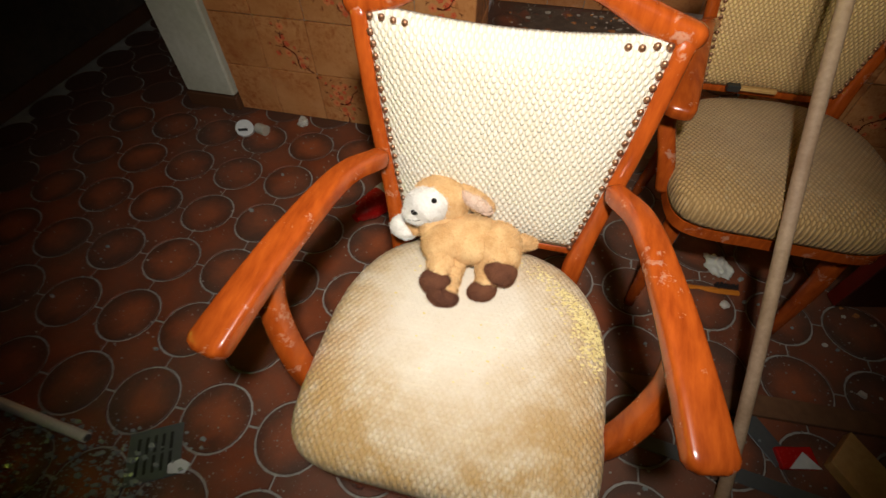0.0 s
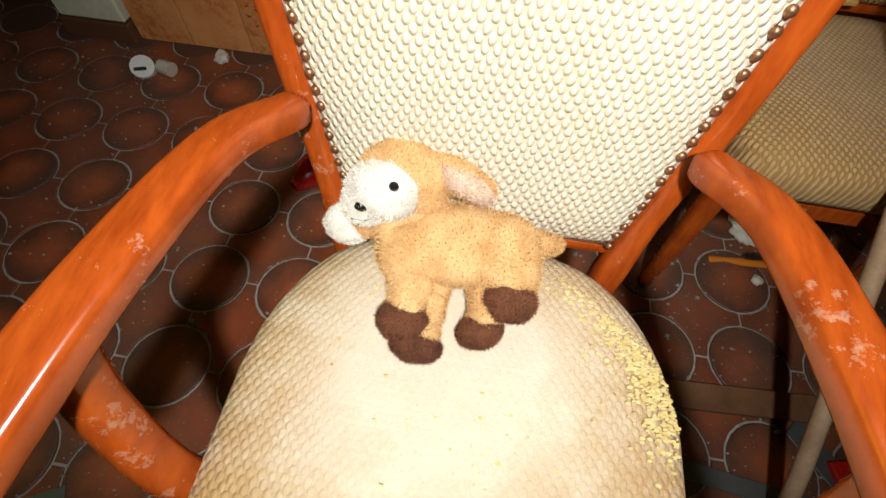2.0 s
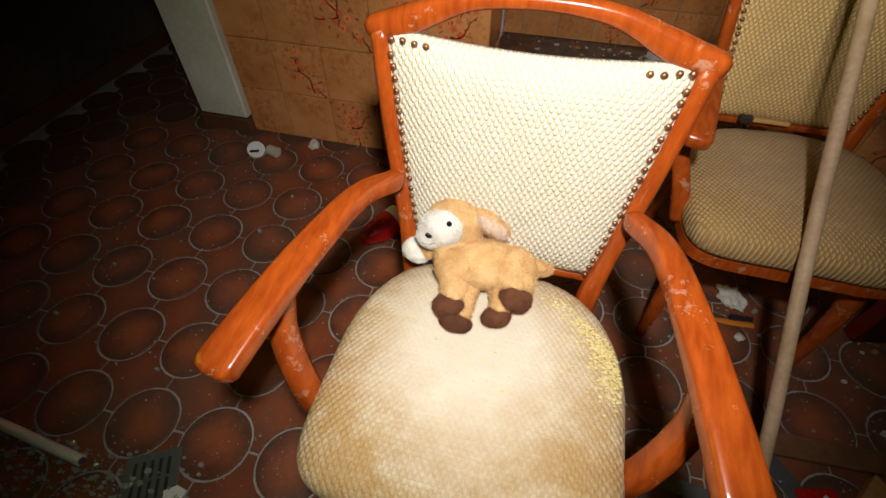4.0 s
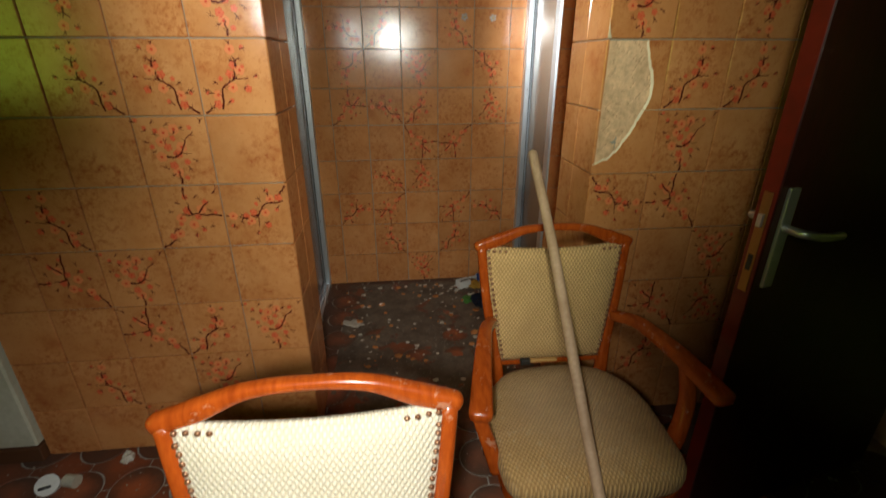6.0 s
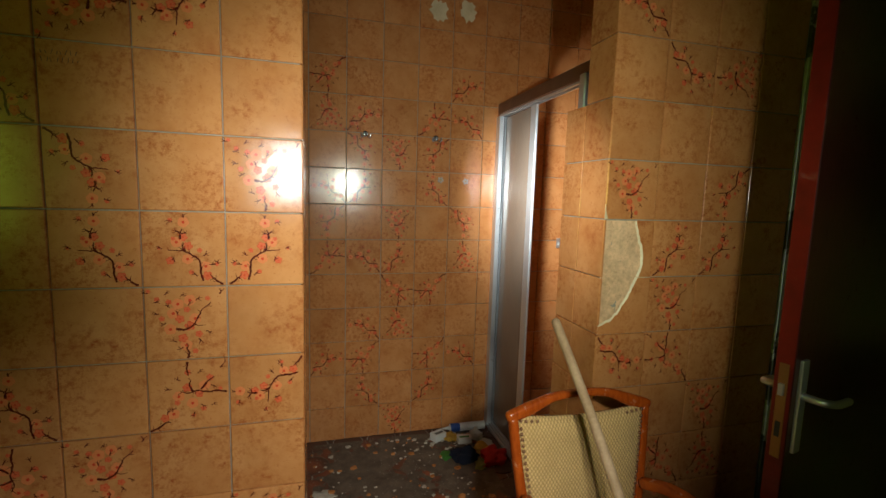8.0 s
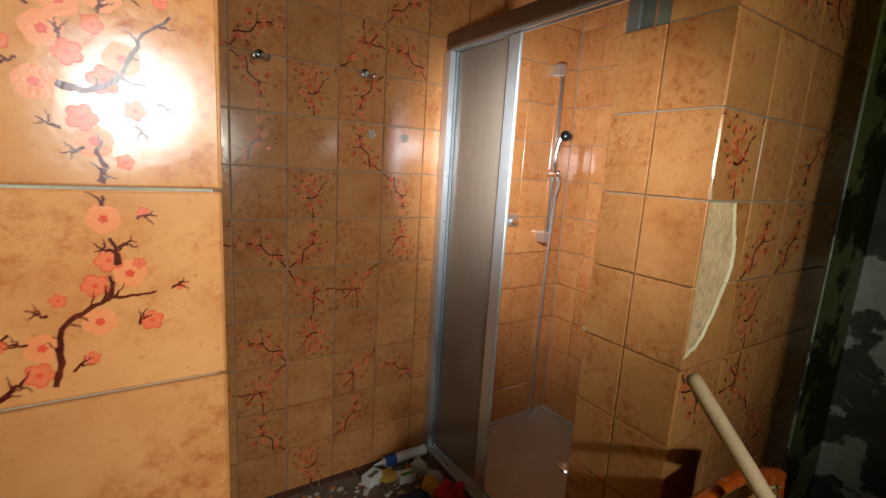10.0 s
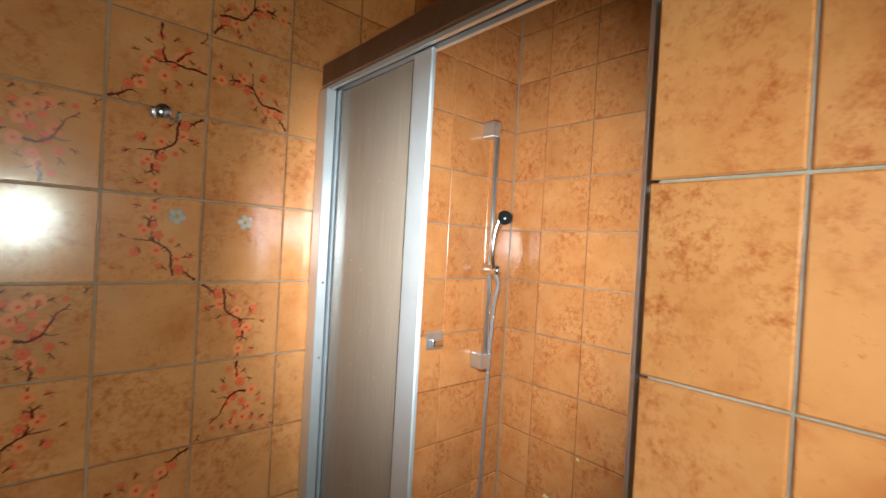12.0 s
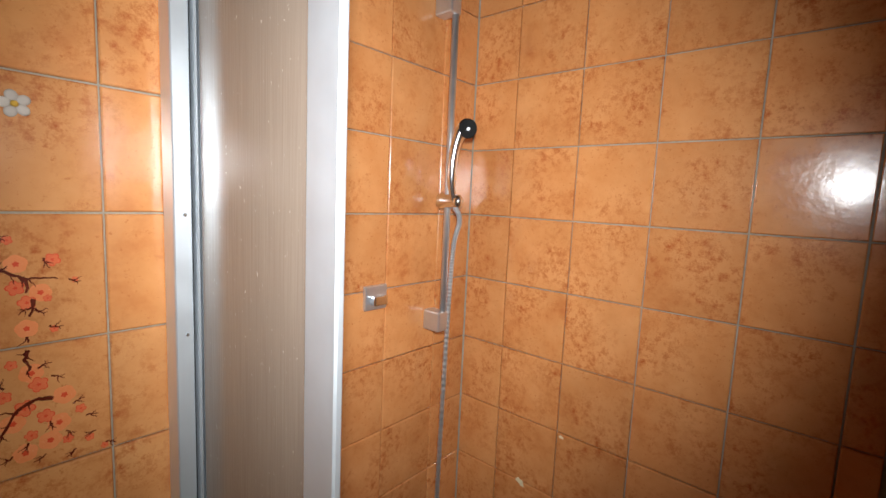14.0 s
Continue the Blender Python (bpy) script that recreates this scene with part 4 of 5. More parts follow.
def floor_grate():
    g = thing("floor_drain", "dirty metal floor drain grate with slots", "drain", at=pose(-0.485, -1.312, 0.0022, 0, 0, 28))
    part("plate", box(bmesh.new(), (-0.06, -0.06, 0), (0.06, 0.06, 0.003), 0.001), GREYMETAL, g)
    for i in range(5):
        for s in (-1, 1):
            x = -0.036 + 0.018 * i
            part("slot", box(bmesh.new(), (x - 0.0035, 0.003 if s > 0 else -0.042, 0.003), (x + 0.0035, 0.042 if s > 0 else -0.003, 0.0036)), BLACK, g)


floor_grate()


def scatter(name, mat, areas, seed, label, category, rmin, rmax, thick):
    """Loose bits strewn over stretches of floor: (x0, x1, y0, y1, count)."""
    rng = random.Random(seed)
    verts, faces = [], []
    for x0, x1, y0, y1, count in areas:
        for _ in range(count):
            x, y = rng.uniform(x0, x1), rng.uniform(y0, y1)
            r, n, a0 = rmin + (rmax - rmin) * rng.random() ** 3, rng.randint(4, 6), rng.uniform(0, 6.28)
            h = min(thick, r * 0.9) * rng.uniform(0.4, 1)
            s = len(verts)
            tx, ty = rng.uniform(-0.35, 0.35), rng.uniform(-0.35, 0.35)
            for lift in (0.0018, 0.0018 + h):
                for k in range(n):
                    rr = r * (0.6 + 0.4 * math.sin(k * 2.7 + a0) ** 2)
                    px, py = rr * math.cos(a0 + 6.283 * k / n), 0.75 * rr * math.sin(a0 + 6.283 * k / n)
                    verts.append((x + px, y + py, lift + (abs(tx * px + ty * py) if lift > 0.002 else 0)))
            faces.append([s + n + k for k in range(n)])
            for k in range(n):
                faces.append([s + k, s + (k + 1) % n, s + n + (k + 1) % n, s + n + k])
    me = bpy.data.meshes.new(name)
    me.from_pydata(verts, [], faces)
    me.materials.append(mat)
    return tagged(new(name, me), label, category, kind="stuff")


scatter("floor_grit", GRIT, [(-1.6, 1.4, -1.45, -0.05, 1300), (-1.2, 0.2, -1.4, -0.05, 700), (0.35, 1.5, -1.2, -0.3, 700), (-0.1, 1.0, 0.0, 1.2, 260)], 21, "pale grit and plaster crumbs strewn over the floor", "debris", 0.0007, 0.0048, 0.003)
scatter("glass_shards", GLASS, [(-1.15, -0.42, -1.60, -1.36, 1100), (-0.98, -0.46, -1.37, -1.29, 220), (-0.62, -0.40, -1.45, -1.25, 90), (-1.1, 0.0, -1.3, -0.3, 40), (0.3, 1.5, -1.2, -0.4, 90)], 22, "broken glass heaped and strewn over the floor", "broken glass", 0.0015, 0.011, 0.008)
scatter("floor_dust", DUST, [(-1.2, -0.42, -1.62, -1.28, 2600), (-0.5, -0.1, -1.6, -1.1, 500), (0.45, 1.5, -1.1, -0.5, 500), (0.0, 0.96, 0.05, 1.26, 2600)], 27, "fine grey glass dust and grit on the tiles", "debris", 0.0008, 0.0035, 0.002)
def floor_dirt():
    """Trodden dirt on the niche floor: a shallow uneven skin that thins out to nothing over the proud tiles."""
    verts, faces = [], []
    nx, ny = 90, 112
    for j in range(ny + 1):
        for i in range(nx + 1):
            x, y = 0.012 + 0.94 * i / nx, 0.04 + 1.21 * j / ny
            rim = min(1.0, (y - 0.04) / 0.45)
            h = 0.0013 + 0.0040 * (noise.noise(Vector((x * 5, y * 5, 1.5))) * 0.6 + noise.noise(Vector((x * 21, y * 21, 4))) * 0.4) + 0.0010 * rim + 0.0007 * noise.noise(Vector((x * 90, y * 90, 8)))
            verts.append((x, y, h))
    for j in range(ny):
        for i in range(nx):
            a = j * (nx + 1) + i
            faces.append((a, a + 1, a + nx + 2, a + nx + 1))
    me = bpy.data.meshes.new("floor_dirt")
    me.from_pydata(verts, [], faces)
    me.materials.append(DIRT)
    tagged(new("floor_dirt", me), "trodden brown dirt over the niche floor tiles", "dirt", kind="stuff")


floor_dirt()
scatter("paint_flakes", FLAKE, [(0.0, 0.95, 0.25, 1.22, 75), (0.45, 0.98, 0.95, 1.22, 50), (1.1, 1.9, -0.9, -0.3, 60)], 23, "large pale paint flakes on the niche floor", "debris", 0.006, 0.021, 0.003)
scatter("clay_chips", TILE, [(0.0, 0.95, 0.35, 1.22, 70), (1.1, 1.9, -0.9, -0.4, 25)], 24, "ochre chips of broken tile", "debris", 0.006, 0.028, 0.006)


def white_chip():
    bm = bmesh.new()
    ring = [bm.verts.new((0.028 * math.cos(a) * s, 0.018 * math.sin(a), 0.0)) for a, s in ((0.3, 1), (1.4, 0.8), (2.6, 1), (3.8, 0.9), (5.3, 1.1))]
    top = [bm.verts.new((v.co.x, v.co.y, 0.004)) for v in ring]
    bm.faces.new(top)
    for i in range(5):
        bm.faces.new((ring[i], ring[(i + 1) % 5], top[(i + 1) % 5], top[i]))
    bmesh.ops.recalc_face_normals(bm, faces=bm.faces)
    tagged(part("ceramic_chip", bm, WHITE, at=pose(-0.415, -1.325, 0.002, 0, 0, 20)), "white broken ceramic chip by the drain", "shard")


white_chip()


# ======================================================================
# litter in the shower niche
# ======================================================================
def cartridge():
    c = thing("sealant_cartridge", "white and blue sealant cartridge against the tiles", "cartridge", at=pose(0.905, 1.235, 0.0265, 0, 0, -1))
    part("barrel", tube([(-0.075, 0, 0), (0.15, 0, 0)], (0.0245, 0.0245), 22), WHITE, c)
    part("band", tube([(-0.074, 0, 0), (-0.015, 0, 0)], (0.0249, 0.0249), 22, cap=False), BLUE, c, "blue printed band")
    part("nozzle", tube([(-0.125, 0, 0), (-0.10, 0, 0), (-0.075, 0, 0)], [(0.004, 0.004), (0.008, 0.008), (0.013, 0.013)], 14), WHITE, c)


cartridge()


def carton(x, y, turn, size, mat, label):
    c = thing("small_box", label, "box", at=pose(x, y, 0.002, 0, 0, turn))
    part("carton", box(bmesh.new(), (-size[0], -size[1], 0), size, 0.002), mat, c)
    part("print", boxes(((-size[0] * 0.7, -size[1] * 0.6, size[2]), (size[0] * 0.7, size[1] * 0.1, size[2] + 0.0006))), GREENPLASTIC if mat is PAPER else GREYMETAL, c, "printed bar")


carton(0.735, 1.165, 25, (0.042, 0.028, 0.045), WHITE, "small white carton standing in the litter")
carton(0.88, 1.105, -4, (0.042, 0.026, 0.036), PAPER, "cream carton with a green print")
crumpled("yellow_rag", YELLOW, (0.815, 1.15, 0.002), (0.040, 0.036, 0.05), "yellow crumpled rag among the litter", "cloth", 12)
crumpled("yellow_cloth", YELLOW, (0.955, 0.985, 0.002), (0.062, 0.038, 0.05), "yellow cloth among the litter", "cloth", 13)
crumpled("red_cloth", REDCLOTH, (0.985, 0.895, 0.002), (0.085, 0.055, 0.06), "bright red crumpled cloth", "cloth", 14, 0.6)
crumpled("navy_sock", NAVY, (0.825, 0.935, 0.002), (0.066, 0.050, 0.07), "dark navy cloth in a heap", "cloth", 15, 0.6)
crumpled("white_tissue", PAPER, (0.965, 1.125, 0.002), (0.040, 0.034, 0.05), "white crumpled tissue among the litter", "paper", 16, 0.7)
crumpled("white_rag", PAPER, (1.005, 1.05, 0.002), (0.034, 0.042, 0.03), "off-white torn rag by the screen", "cloth", 17)
crumpled("green_wrapper", GREENPLASTIC, (0.735, 0.985, 0.002), (0.045, 0.03, 0.02), "green plastic wrapper on the floor", "wrapper", 18)
crumpled("olive_rag", plain("olive_cloth", (0.30, 0.28, 0.06), 0.9), (0.90, 0.86, 0.002), (0.045, 0.03, 0.03), "olive rag at the edge of the litter", "cloth", 19)
crumpled("paint_sheet", FLAKE, (0.065, 0.79, 0.001), (0.055, 0.035, 0.006), "big pale flake of paint", "debris", 20, 0.5)


# ======================================================================
# the tiles of the walls and the floor
# ======================================================================
TILE_MESHES = {}


def tile_mesh(w, h):
    """One bevelled tile lying in x and z, its glazed face towards -y."""
    key = (round(w, 4), round(h, 4))
    if key not in TILE_MESHES:
        bm = bmesh.new()
        x, z, b = w / 2 - 0.0018, h / 2 - 0.0018, 0.0021
        rings = []
        for inset, y in ((0, FACE), (0, b), (b, 0)):
            rings.append([bm.verts.new((sx * (x - inset), y, sz * (z - inset))) for sx, sz in ((-1, -1), (1, -1), (1, 1), (-1, 1))])
        for a, c in zip(rings, rings[1:]):
            for i in range(4):
                bm.faces.new((a[i], a[(i + 1) % 4], c[(i + 1) % 4], c[i]))
        bm.faces.new(rings[-1])
        bmesh.ops.recalc_face_normals(bm, faces=bm.faces)
        TILE_MESHES[key] = mesh_from("tile", bm, TILE)
    return TILE_MESHES[key]


class Branch:
    """One printed design on the glaze, in tile units from -1 to 1, drawn a hair above the face."""

    def __init__(self, seed, turn, flip):
        self.rng, self.bm, self.turn, self.flip = random.Random(seed), bmesh.new(), math.radians(turn), flip

    def spot(self, x, z, y):
        x = -x if self.flip else x
        c, n = math.cos(self.turn), math.sin(self.turn)
        return self.bm.verts.new(((x * c - z * n) * 0.0975, y, (x * n + z * c) * 0.0975))

    def limb(self, *ctrl, width=0.062):
        """A knotty dark limb that thins out, with a few stub twigs."""
        rng = self.rng
        pts = [Vector((p.x + rng.uniform(-0.012, 0.012), p.y + rng.uniform(-0.012, 0.012))) for p in curve_points([(x, z, 0) for x, z in ctrl], 4)]
        left, right = [], []
        y = -0.0010 - rng.random() * 0.0001
        for i, p in enumerate(pts):
            d = (pts[min(i + 1, len(pts) - 1)] - pts[max(i - 1, 0)]).normalized()
            w = width * (1 - 0.65 * i / (len(pts) - 1)) * rng.uniform(0.75, 1.25) * 0.5
            left.append(self.spot(p.x - d.y * w, p.y + d.x * w, y))
            right.append(self.spot(p.x + d.y * w, p.y - d.x * w, y))
            if width > 0.03 and i and rng.random() < 0.30:
                way = math.atan2(d.y, d.x) + rng.choice((-1, 1)) * rng.uniform(0.6, 1.2)
                q = p + Vector((math.cos(way), math.sin(way))) * rng.uniform(0.09, 0.17)
                self.limb((p.x, p.y), ((p.x + q.x) / 2 + 0.01, (p.y + q.y) / 2 + 0.01), (q.x, q.y), width=0.022)
        for i in range(len(pts) - 1):
            self.bm.faces.new((right[i], right[i + 1], left[i + 1], left[i]))

    def sprig(self, x, z, way):
        """A loose forked twig."""
        a, rng = math.radians(way), self.rng
        tip = (x + 0.17 * math.cos(a), z + 0.17 * math.sin(a))
        self.limb((x, z), (x + 0.08 * math.cos(a + 0.2), z + 0.08 * math.sin(a + 0.2)), tip, width=0.030)
        for side in (-1, 1):
            b = a + side * rng.uniform(0.5, 1.0)
            m = (x + 0.07 * math.cos(a), z + 0.07 * math.sin(a))
            self.limb(m, (m[0] + 0.05 * math.cos(b), m[1] + 0.05 * math.sin(b)), (m[0] + 0.10 * math.cos(b), m[1] + 0.10 * math.sin(b)), width=0.020)

    def disc(self, x, z, r, y, slot, lobes, turn):
        ring = []
        for k in range(20):
            a = turn + 2 * math.pi * k / 20
            rr = r * (1 - lobes + lobes * abs(math.cos(2.5 * (a - turn))))
            ring.append(self.spot(x + rr * math.cos(a), z + rr * math.sin(a), y))
        self.bm.faces.new(ring).material_index = slot

    def bloom(self, x, z, r=0.13, pale=False):
        y, turn = -0.0006 - self.rng.random() * 0.0001, self.rng.uniform(0, 6.28)
        if pale:  # a washed-out flower with a darker heart
            self.disc(x, z, r * 1.2, y + 0.00015, 2, 0.12, turn)
            self.disc(x, z, r * 0.36, y - 0.0002, 3, 0.3, turn)
            return
        self.disc(x, z, r, y, 3, 0.28, turn)
        self.disc(x, z, r * 0.88, y - 0.0001, 1, 0.28, turn)
        self.disc(x, z, r * 0.24, y - 0.0002, 3, 0.5, turn)

    def done(self):
        for f in self.bm.faces:
            f.normal_update()
            if f.normal.y > 0:
                f.normal_flip()
        return mesh_from("blossom_print", self.bm, BRANCH, PETAL, PALEPETAL, REDPETAL)


def arc_print(turn, flip):
    """A bough that swings from the middle of the upper edge to the lower left corner."""
    k = Branch(3, turn, flip)
    k.limb((-0.94, -0.96), (-0.84, -0.90), (-0.74, -0.80), (-0.68, -0.78))
    k.limb((-0.44, -0.86), (-0.40, -0.62), (-0.36, -0.30), (-0.20, -0.16), (0.0, -0.04), (0.18, -0.02), (0.40, -0.01))
    k.limb((-0.02, -0.06), (0.04, 0.10), (0.02, 0.20))
    k.limb((0.10, 0.28), (0.08, 0.42), (0.04, 0.56))
    k.limb((0.0, 0.86), (0.02, 0.97), width=0.035)
    for x, z, way in ((-0.62, -0.42, 160), (-0.46, -0.16, 150), (-0.74, -0.30, 200), (0.24, -0.34, 70), (0.10, 0.46, 20), (0.06, 0.42, 150), (0.26, 0.74, 10), (-0.30, -0.72, 40), (0.52, 0.02, 20)):
        k.sprig(x, z, way)
    for x, z, r in ((-0.56, -0.72, 0.13), (-0.10, 0.10, 0.12), (0.02, 0.34, 0.12), (0.34, -0.30, 0.11), (-0.38, -0.02, 0.07), (0.26, 0.30, 0.06), (0.32, 0.80, 0.06), (-0.16, -0.62, 0.07), (0.60, 0.04, 0.05), (-0.80, -0.40, 0.06)):
        k.bloom(x, z, r)
    for x, z in ((-0.52, -0.46), (0.0, 0.74), (0.18, 0.20), (-0.08, -0.26)):
        k.bloom(x, z, 0.12, True)
    return k.done()


def fan_print(turn, flip):
    """A stem from the middle of the lower edge, a strong bough to the upper right corner and loose sprays to the left."""
    k = Branch(5, turn, flip)
    k.limb((0.0, -0.98), (0.04, -0.84), (0.0, -0.70), (0.03, -0.58))
    k.limb((-0.26, -0.12), (-0.08, -0.16), (0.10, -0.10), (0.28, 0.14), (0.40, 0.38), (0.62, 0.58))
    k.limb((0.84, 0.82), (0.90, 0.90), (0.97, 0.97), width=0.038)
    k.limb((0.16, 0.0), (0.30, -0.06), (0.46, -0.04), width=0.034)
    for x, z, way in ((-0.92, 0.86, 150), (-0.78, 0.60, 20), (-0.52, 0.82, 40), (-0.66, 0.30, 170), (-0.40, 0.46, 120), (-0.14, 0.76, 30), (-0.50, 0.04, 200), (-0.20, 0.24, 100), (0.06, 0.50, 60), (0.30, -0.44, 300), (-0.26, -0.50, 150), (0.48, -0.22, 330), (-0.10, -0.66, 200), (0.24, 0.66, 20)):
        k.sprig(x, z, way)
    for x, z, r in ((0.08, -0.06, 0.14), (-0.10, -0.40, 0.13), (-0.16, 0.14, 0.12), (0.30, -0.30, 0.10), (-0.70, 0.70, 0.07), (-0.42, 0.62, 0.08), (0.02, 0.40, 0.09), (-0.60, 0.16, 0.08), (0.54, 0.70, 0.07), (-0.90, 0.92, 0.06), (0.20, -0.78, 0.08)):
        k.bloom(x, z, r)
    for x, z in ((-0.32, 0.30), (0.22, 0.14), (-0.02, -0.60), (-0.20, 0.56), (-0.40, -0.14), (0.10, 0.66)):
        k.bloom(x, z, 0.13, True)
    return k.done()


def cross_print(turn, flip):
    """Limbs that meet from the upper and right edges and the two corners on the rising diagonal."""
    k = Branch(8, turn, flip)
    k.limb((0.98, 0.02), (0.74, 0.08), (0.50, 0.06), (0.22, 0.12), (0.0, 0.06), (-0.22, 0.12))
    k.limb((-0.02, 0.96), (-0.04, 0.74), (0.0, 0.56))
    k.limb((0.10, 0.12), (0.02, 0.28), (0.04, 0.42))
    k.limb((0.30, 0.14), (0.48, 0.36), (0.66, 0.50))
    k.limb((0.80, 0.74), (0.97, 0.95), width=0.036)
    k.limb((-0.97, -0.97), (-0.78, -0.88), (-0.58, -0.74), (-0.46, -0.78))
    for x, z, way in ((-0.34, -0.34, 200), (0.30, -0.30, 320), (0.12, -0.52, 250), (-0.56, -0.50, 60), (0.56, -0.34, 20), (-0.20, 0.44, 150), (0.24, 0.62, 40), (-0.44, 0.20, 170), (0.56, 0.26, 330)):
        k.sprig(x, z, way)
    for x, z, r in ((-0.04, 0.22, 0.13), (0.26, 0.02, 0.11), (-0.62, -0.62, 0.12), (-0.02, 0.66, 0.09), (0.54, 0.48, 0.10), (0.36, -0.42, 0.08), (-0.30, -0.20, 0.08), (0.80, 0.14, 0.06), (0.10, -0.60, 0.06)):
        k.bloom(x, z, r)
    for x, z in ((-0.26, -0.02), (0.40, 0.26), (-0.40, -0.52), (0.08, -0.24)):
        k.bloom(x, z, 0.13, True)
    return k.done()


# the ways in which the three designs are turned on the walls
KINDS = {
    "a": (arc_print, 0, False), "b": (arc_print, 0, True), "c": (arc_print, 180, True), "d": (arc_print, 180, False),
    "e": (arc_print, 90, True), "g": (arc_print, 90, False), "h": (arc_print, 270, False), "i": (arc_print, 270, True),
    "F": (fan_print, 0, False), "H": (fan_print, 90, False), "I": (fan_print, 270, False), "K": (fan_print, 180, False),
    "X": (cross_print, 0, False), "Y": (cross_print, 90, False), "Z": (cross_print, 180, False), "U": (cross_print, 270, False), "W": (cross_print, 90, True),
}
BLOSSOMS = {key: make(turn, flip) for key, (make, turn, flip) in KINDS.items()}


def lay_tiles(parent, origin, along, xs, zs, prints=None, skip=()):
    """Tiles between the edges xs and zs on a wall plane: origin, and the way that x runs in degrees about z."""
    base = pose(*origin, 0, 0, along)
    rng = random.Random(len(xs) * 100 + along)
    for j in range(len(zs) - 1):
        for i in range(len(xs) - 1):
            if (i, j) in skip:
                continue
            w, h = xs[i + 1] - xs[i], zs[j + 1] - zs[j]
            ob = new("tile", tile_mesh(w, h))
            ob.parent = parent
            ob.matrix_local = base @ pose((xs[i] + xs[i + 1]) / 2, rng.uniform(-0.0005, 0.0005), (zs[j] + zs[j + 1]) / 2, rng.uniform(-0.22, 0.22), 0, rng.uniform(-0.22, 0.22))
            mark = (prints or {}).get((i, j))
            if mark:
                pr = new("blossom_print", BLOSSOMS[mark])
                pr.parent = ob
                pr["label"] = "printed cherry blossom branch"


ROWS_Z = [0.2 * k for k in range(14)] + [TOP]


def chart(rows):
    """Prints by column and row from strings, the lowest row last; '.' is a plain tile."""
    out = {}
    for top, (j, text) in enumerate(rows):
        for i, c in enumerate(text):
            if c in KINDS:
                out[(i, j)] = c
    return out


# left pier: columns run from the doorway to the corner
lay_tiles(wall_left_pier, (0, 0, 0), 0, [-0.98, -0.8, -0.6, -0.4, -0.2, 0.0], ROWS_Z, chart([
    (11, "..Fa."), (10, ".b..a"), (9, "..He."), (8, ".b..."), (7, "..c.F"), (6, "..bba"), (5, "...F."), (4, ".b.Xe"), (3, ".YF.."), (2, "..YaF"), (1, ".b.F."), (0, "..F.."),
]))
lay_tiles(wall_left_pier, (0, 0, 0), 90, [0.0, 0.155, 0.285], ROWS_Z[:10], None, {(1, 9)})
lay_tiles(wall_left_pier, (0, 0, 0), 90, [0.0, 0.155], ROWS_Z[9:])
# right pier
lay_tiles(wall_right_pier, (NICHE, 0, 0), 0, [0.0, 0.2, 0.4, 0.6, 0.8], ROWS_Z, chart([
    (11, "F.a."), (10, "g..."), (9, ".hI."), (8, "...."), (7, "F.d."), (6, ".aa."), (5, ".F.."), (4, "hY.."), (3, "..F."), (2, ".YK."), (1, ".a.."),
]), {(0, 5), (0, 6)})
lay_tiles(wall_right_pier, (NICHE, 0.285, 0), -90, [0.0, 0.13, 0.285], ROWS_Z[:10])
lay_tiles(wall_right_pier, (NICHE, 0.155, 0), -90, [0.0, 0.155], ROWS_Z[9:])
# rear wall, running on into both cabins
BX = [-0.95, -0.81, -0.61, -0.41, -0.21, -0.01, 0.19, 0.39, 0.59, 0.79, 0.99, 1.20, 1.40, 1.60, 1.80, FARX]
off = "....."
lay_tiles(wall_back, (0, BACK, 0), 0, BX, ROWS_Z, chart([
    (10, off + "Z...i"), (9, off + "Ki.Xg"), (8, off + ".cFd."), (7, off + "ga.b."), (6, off + "d.F.c"), (5, off + "Xga.K"), (4, off + "..UZ."), (3, off + ".gK.."), (2, off + "iZ.Wg"), (1, off + ".b.a."), (0, off + "..F.."),
]))
# end wall of the cabin
lay_tiles(wall_shower, (FARX, BACK, 0), -90, [0.0, 0.151, 0.351, 0.549, 0.751, 0.94, 1.005], ROWS_Z)


def broken_tile(points):
    """What is left of a smashed tile, with its pale bisque edge showing."""
    bm = bmesh.new()
    front = [bm.verts.new((x, 0, z)) for x, z in points]
    rear = []
    for x, z in points:  # the break slants down to the bared adhesive
        way = Vector((1.03 - x, 1.22 - z)).normalized() * (0.0075 if x < 1.14 else 0.0)
        rear.append(bm.verts.new((max(NICHE + 0.001, x + way.x), FACE - 0.003, min(1.3984, max(1.0016, z + way.y)))))
    bm.faces.new(front).material_index = 0
    for i in range(len(points)):
        n2 = (i + 1) % len(points)
        bm.faces.new((front[i], front[n2], rear[n2], rear[i])).material_index = 1
    bmesh.ops.recalc_face_normals(bm, faces=bm.faces)
    part("tile", bm, (TILE, BISQUE), wall_right_pier, "smashed ochre tile with a pale broken edge")


def jagged(points, seed, amount=0.003):
    rng = random.Random(seed)
    out = []
    for a, b in zip(points, points[1:]):
        for k in range(5):
            t = k / 5
            out.append((a[0] + (b[0] - a[0]) * t + (rng.uniform(-amount, amount) if k else 0), a[1] + (b[1] - a[1]) * t + (rng.uniform(-amount, amount) if k else 0)))
    return out + [points[-1]]


broken_tile([(1.1634, 1.2016), (1.1634, 1.3984), (1.092, 1.3984)] + jagged([(1.093, 1.394), (1.110, 1.34), (1.129, 1.28), (1.128, 1.235), (1.116, 1.2016)], 3))
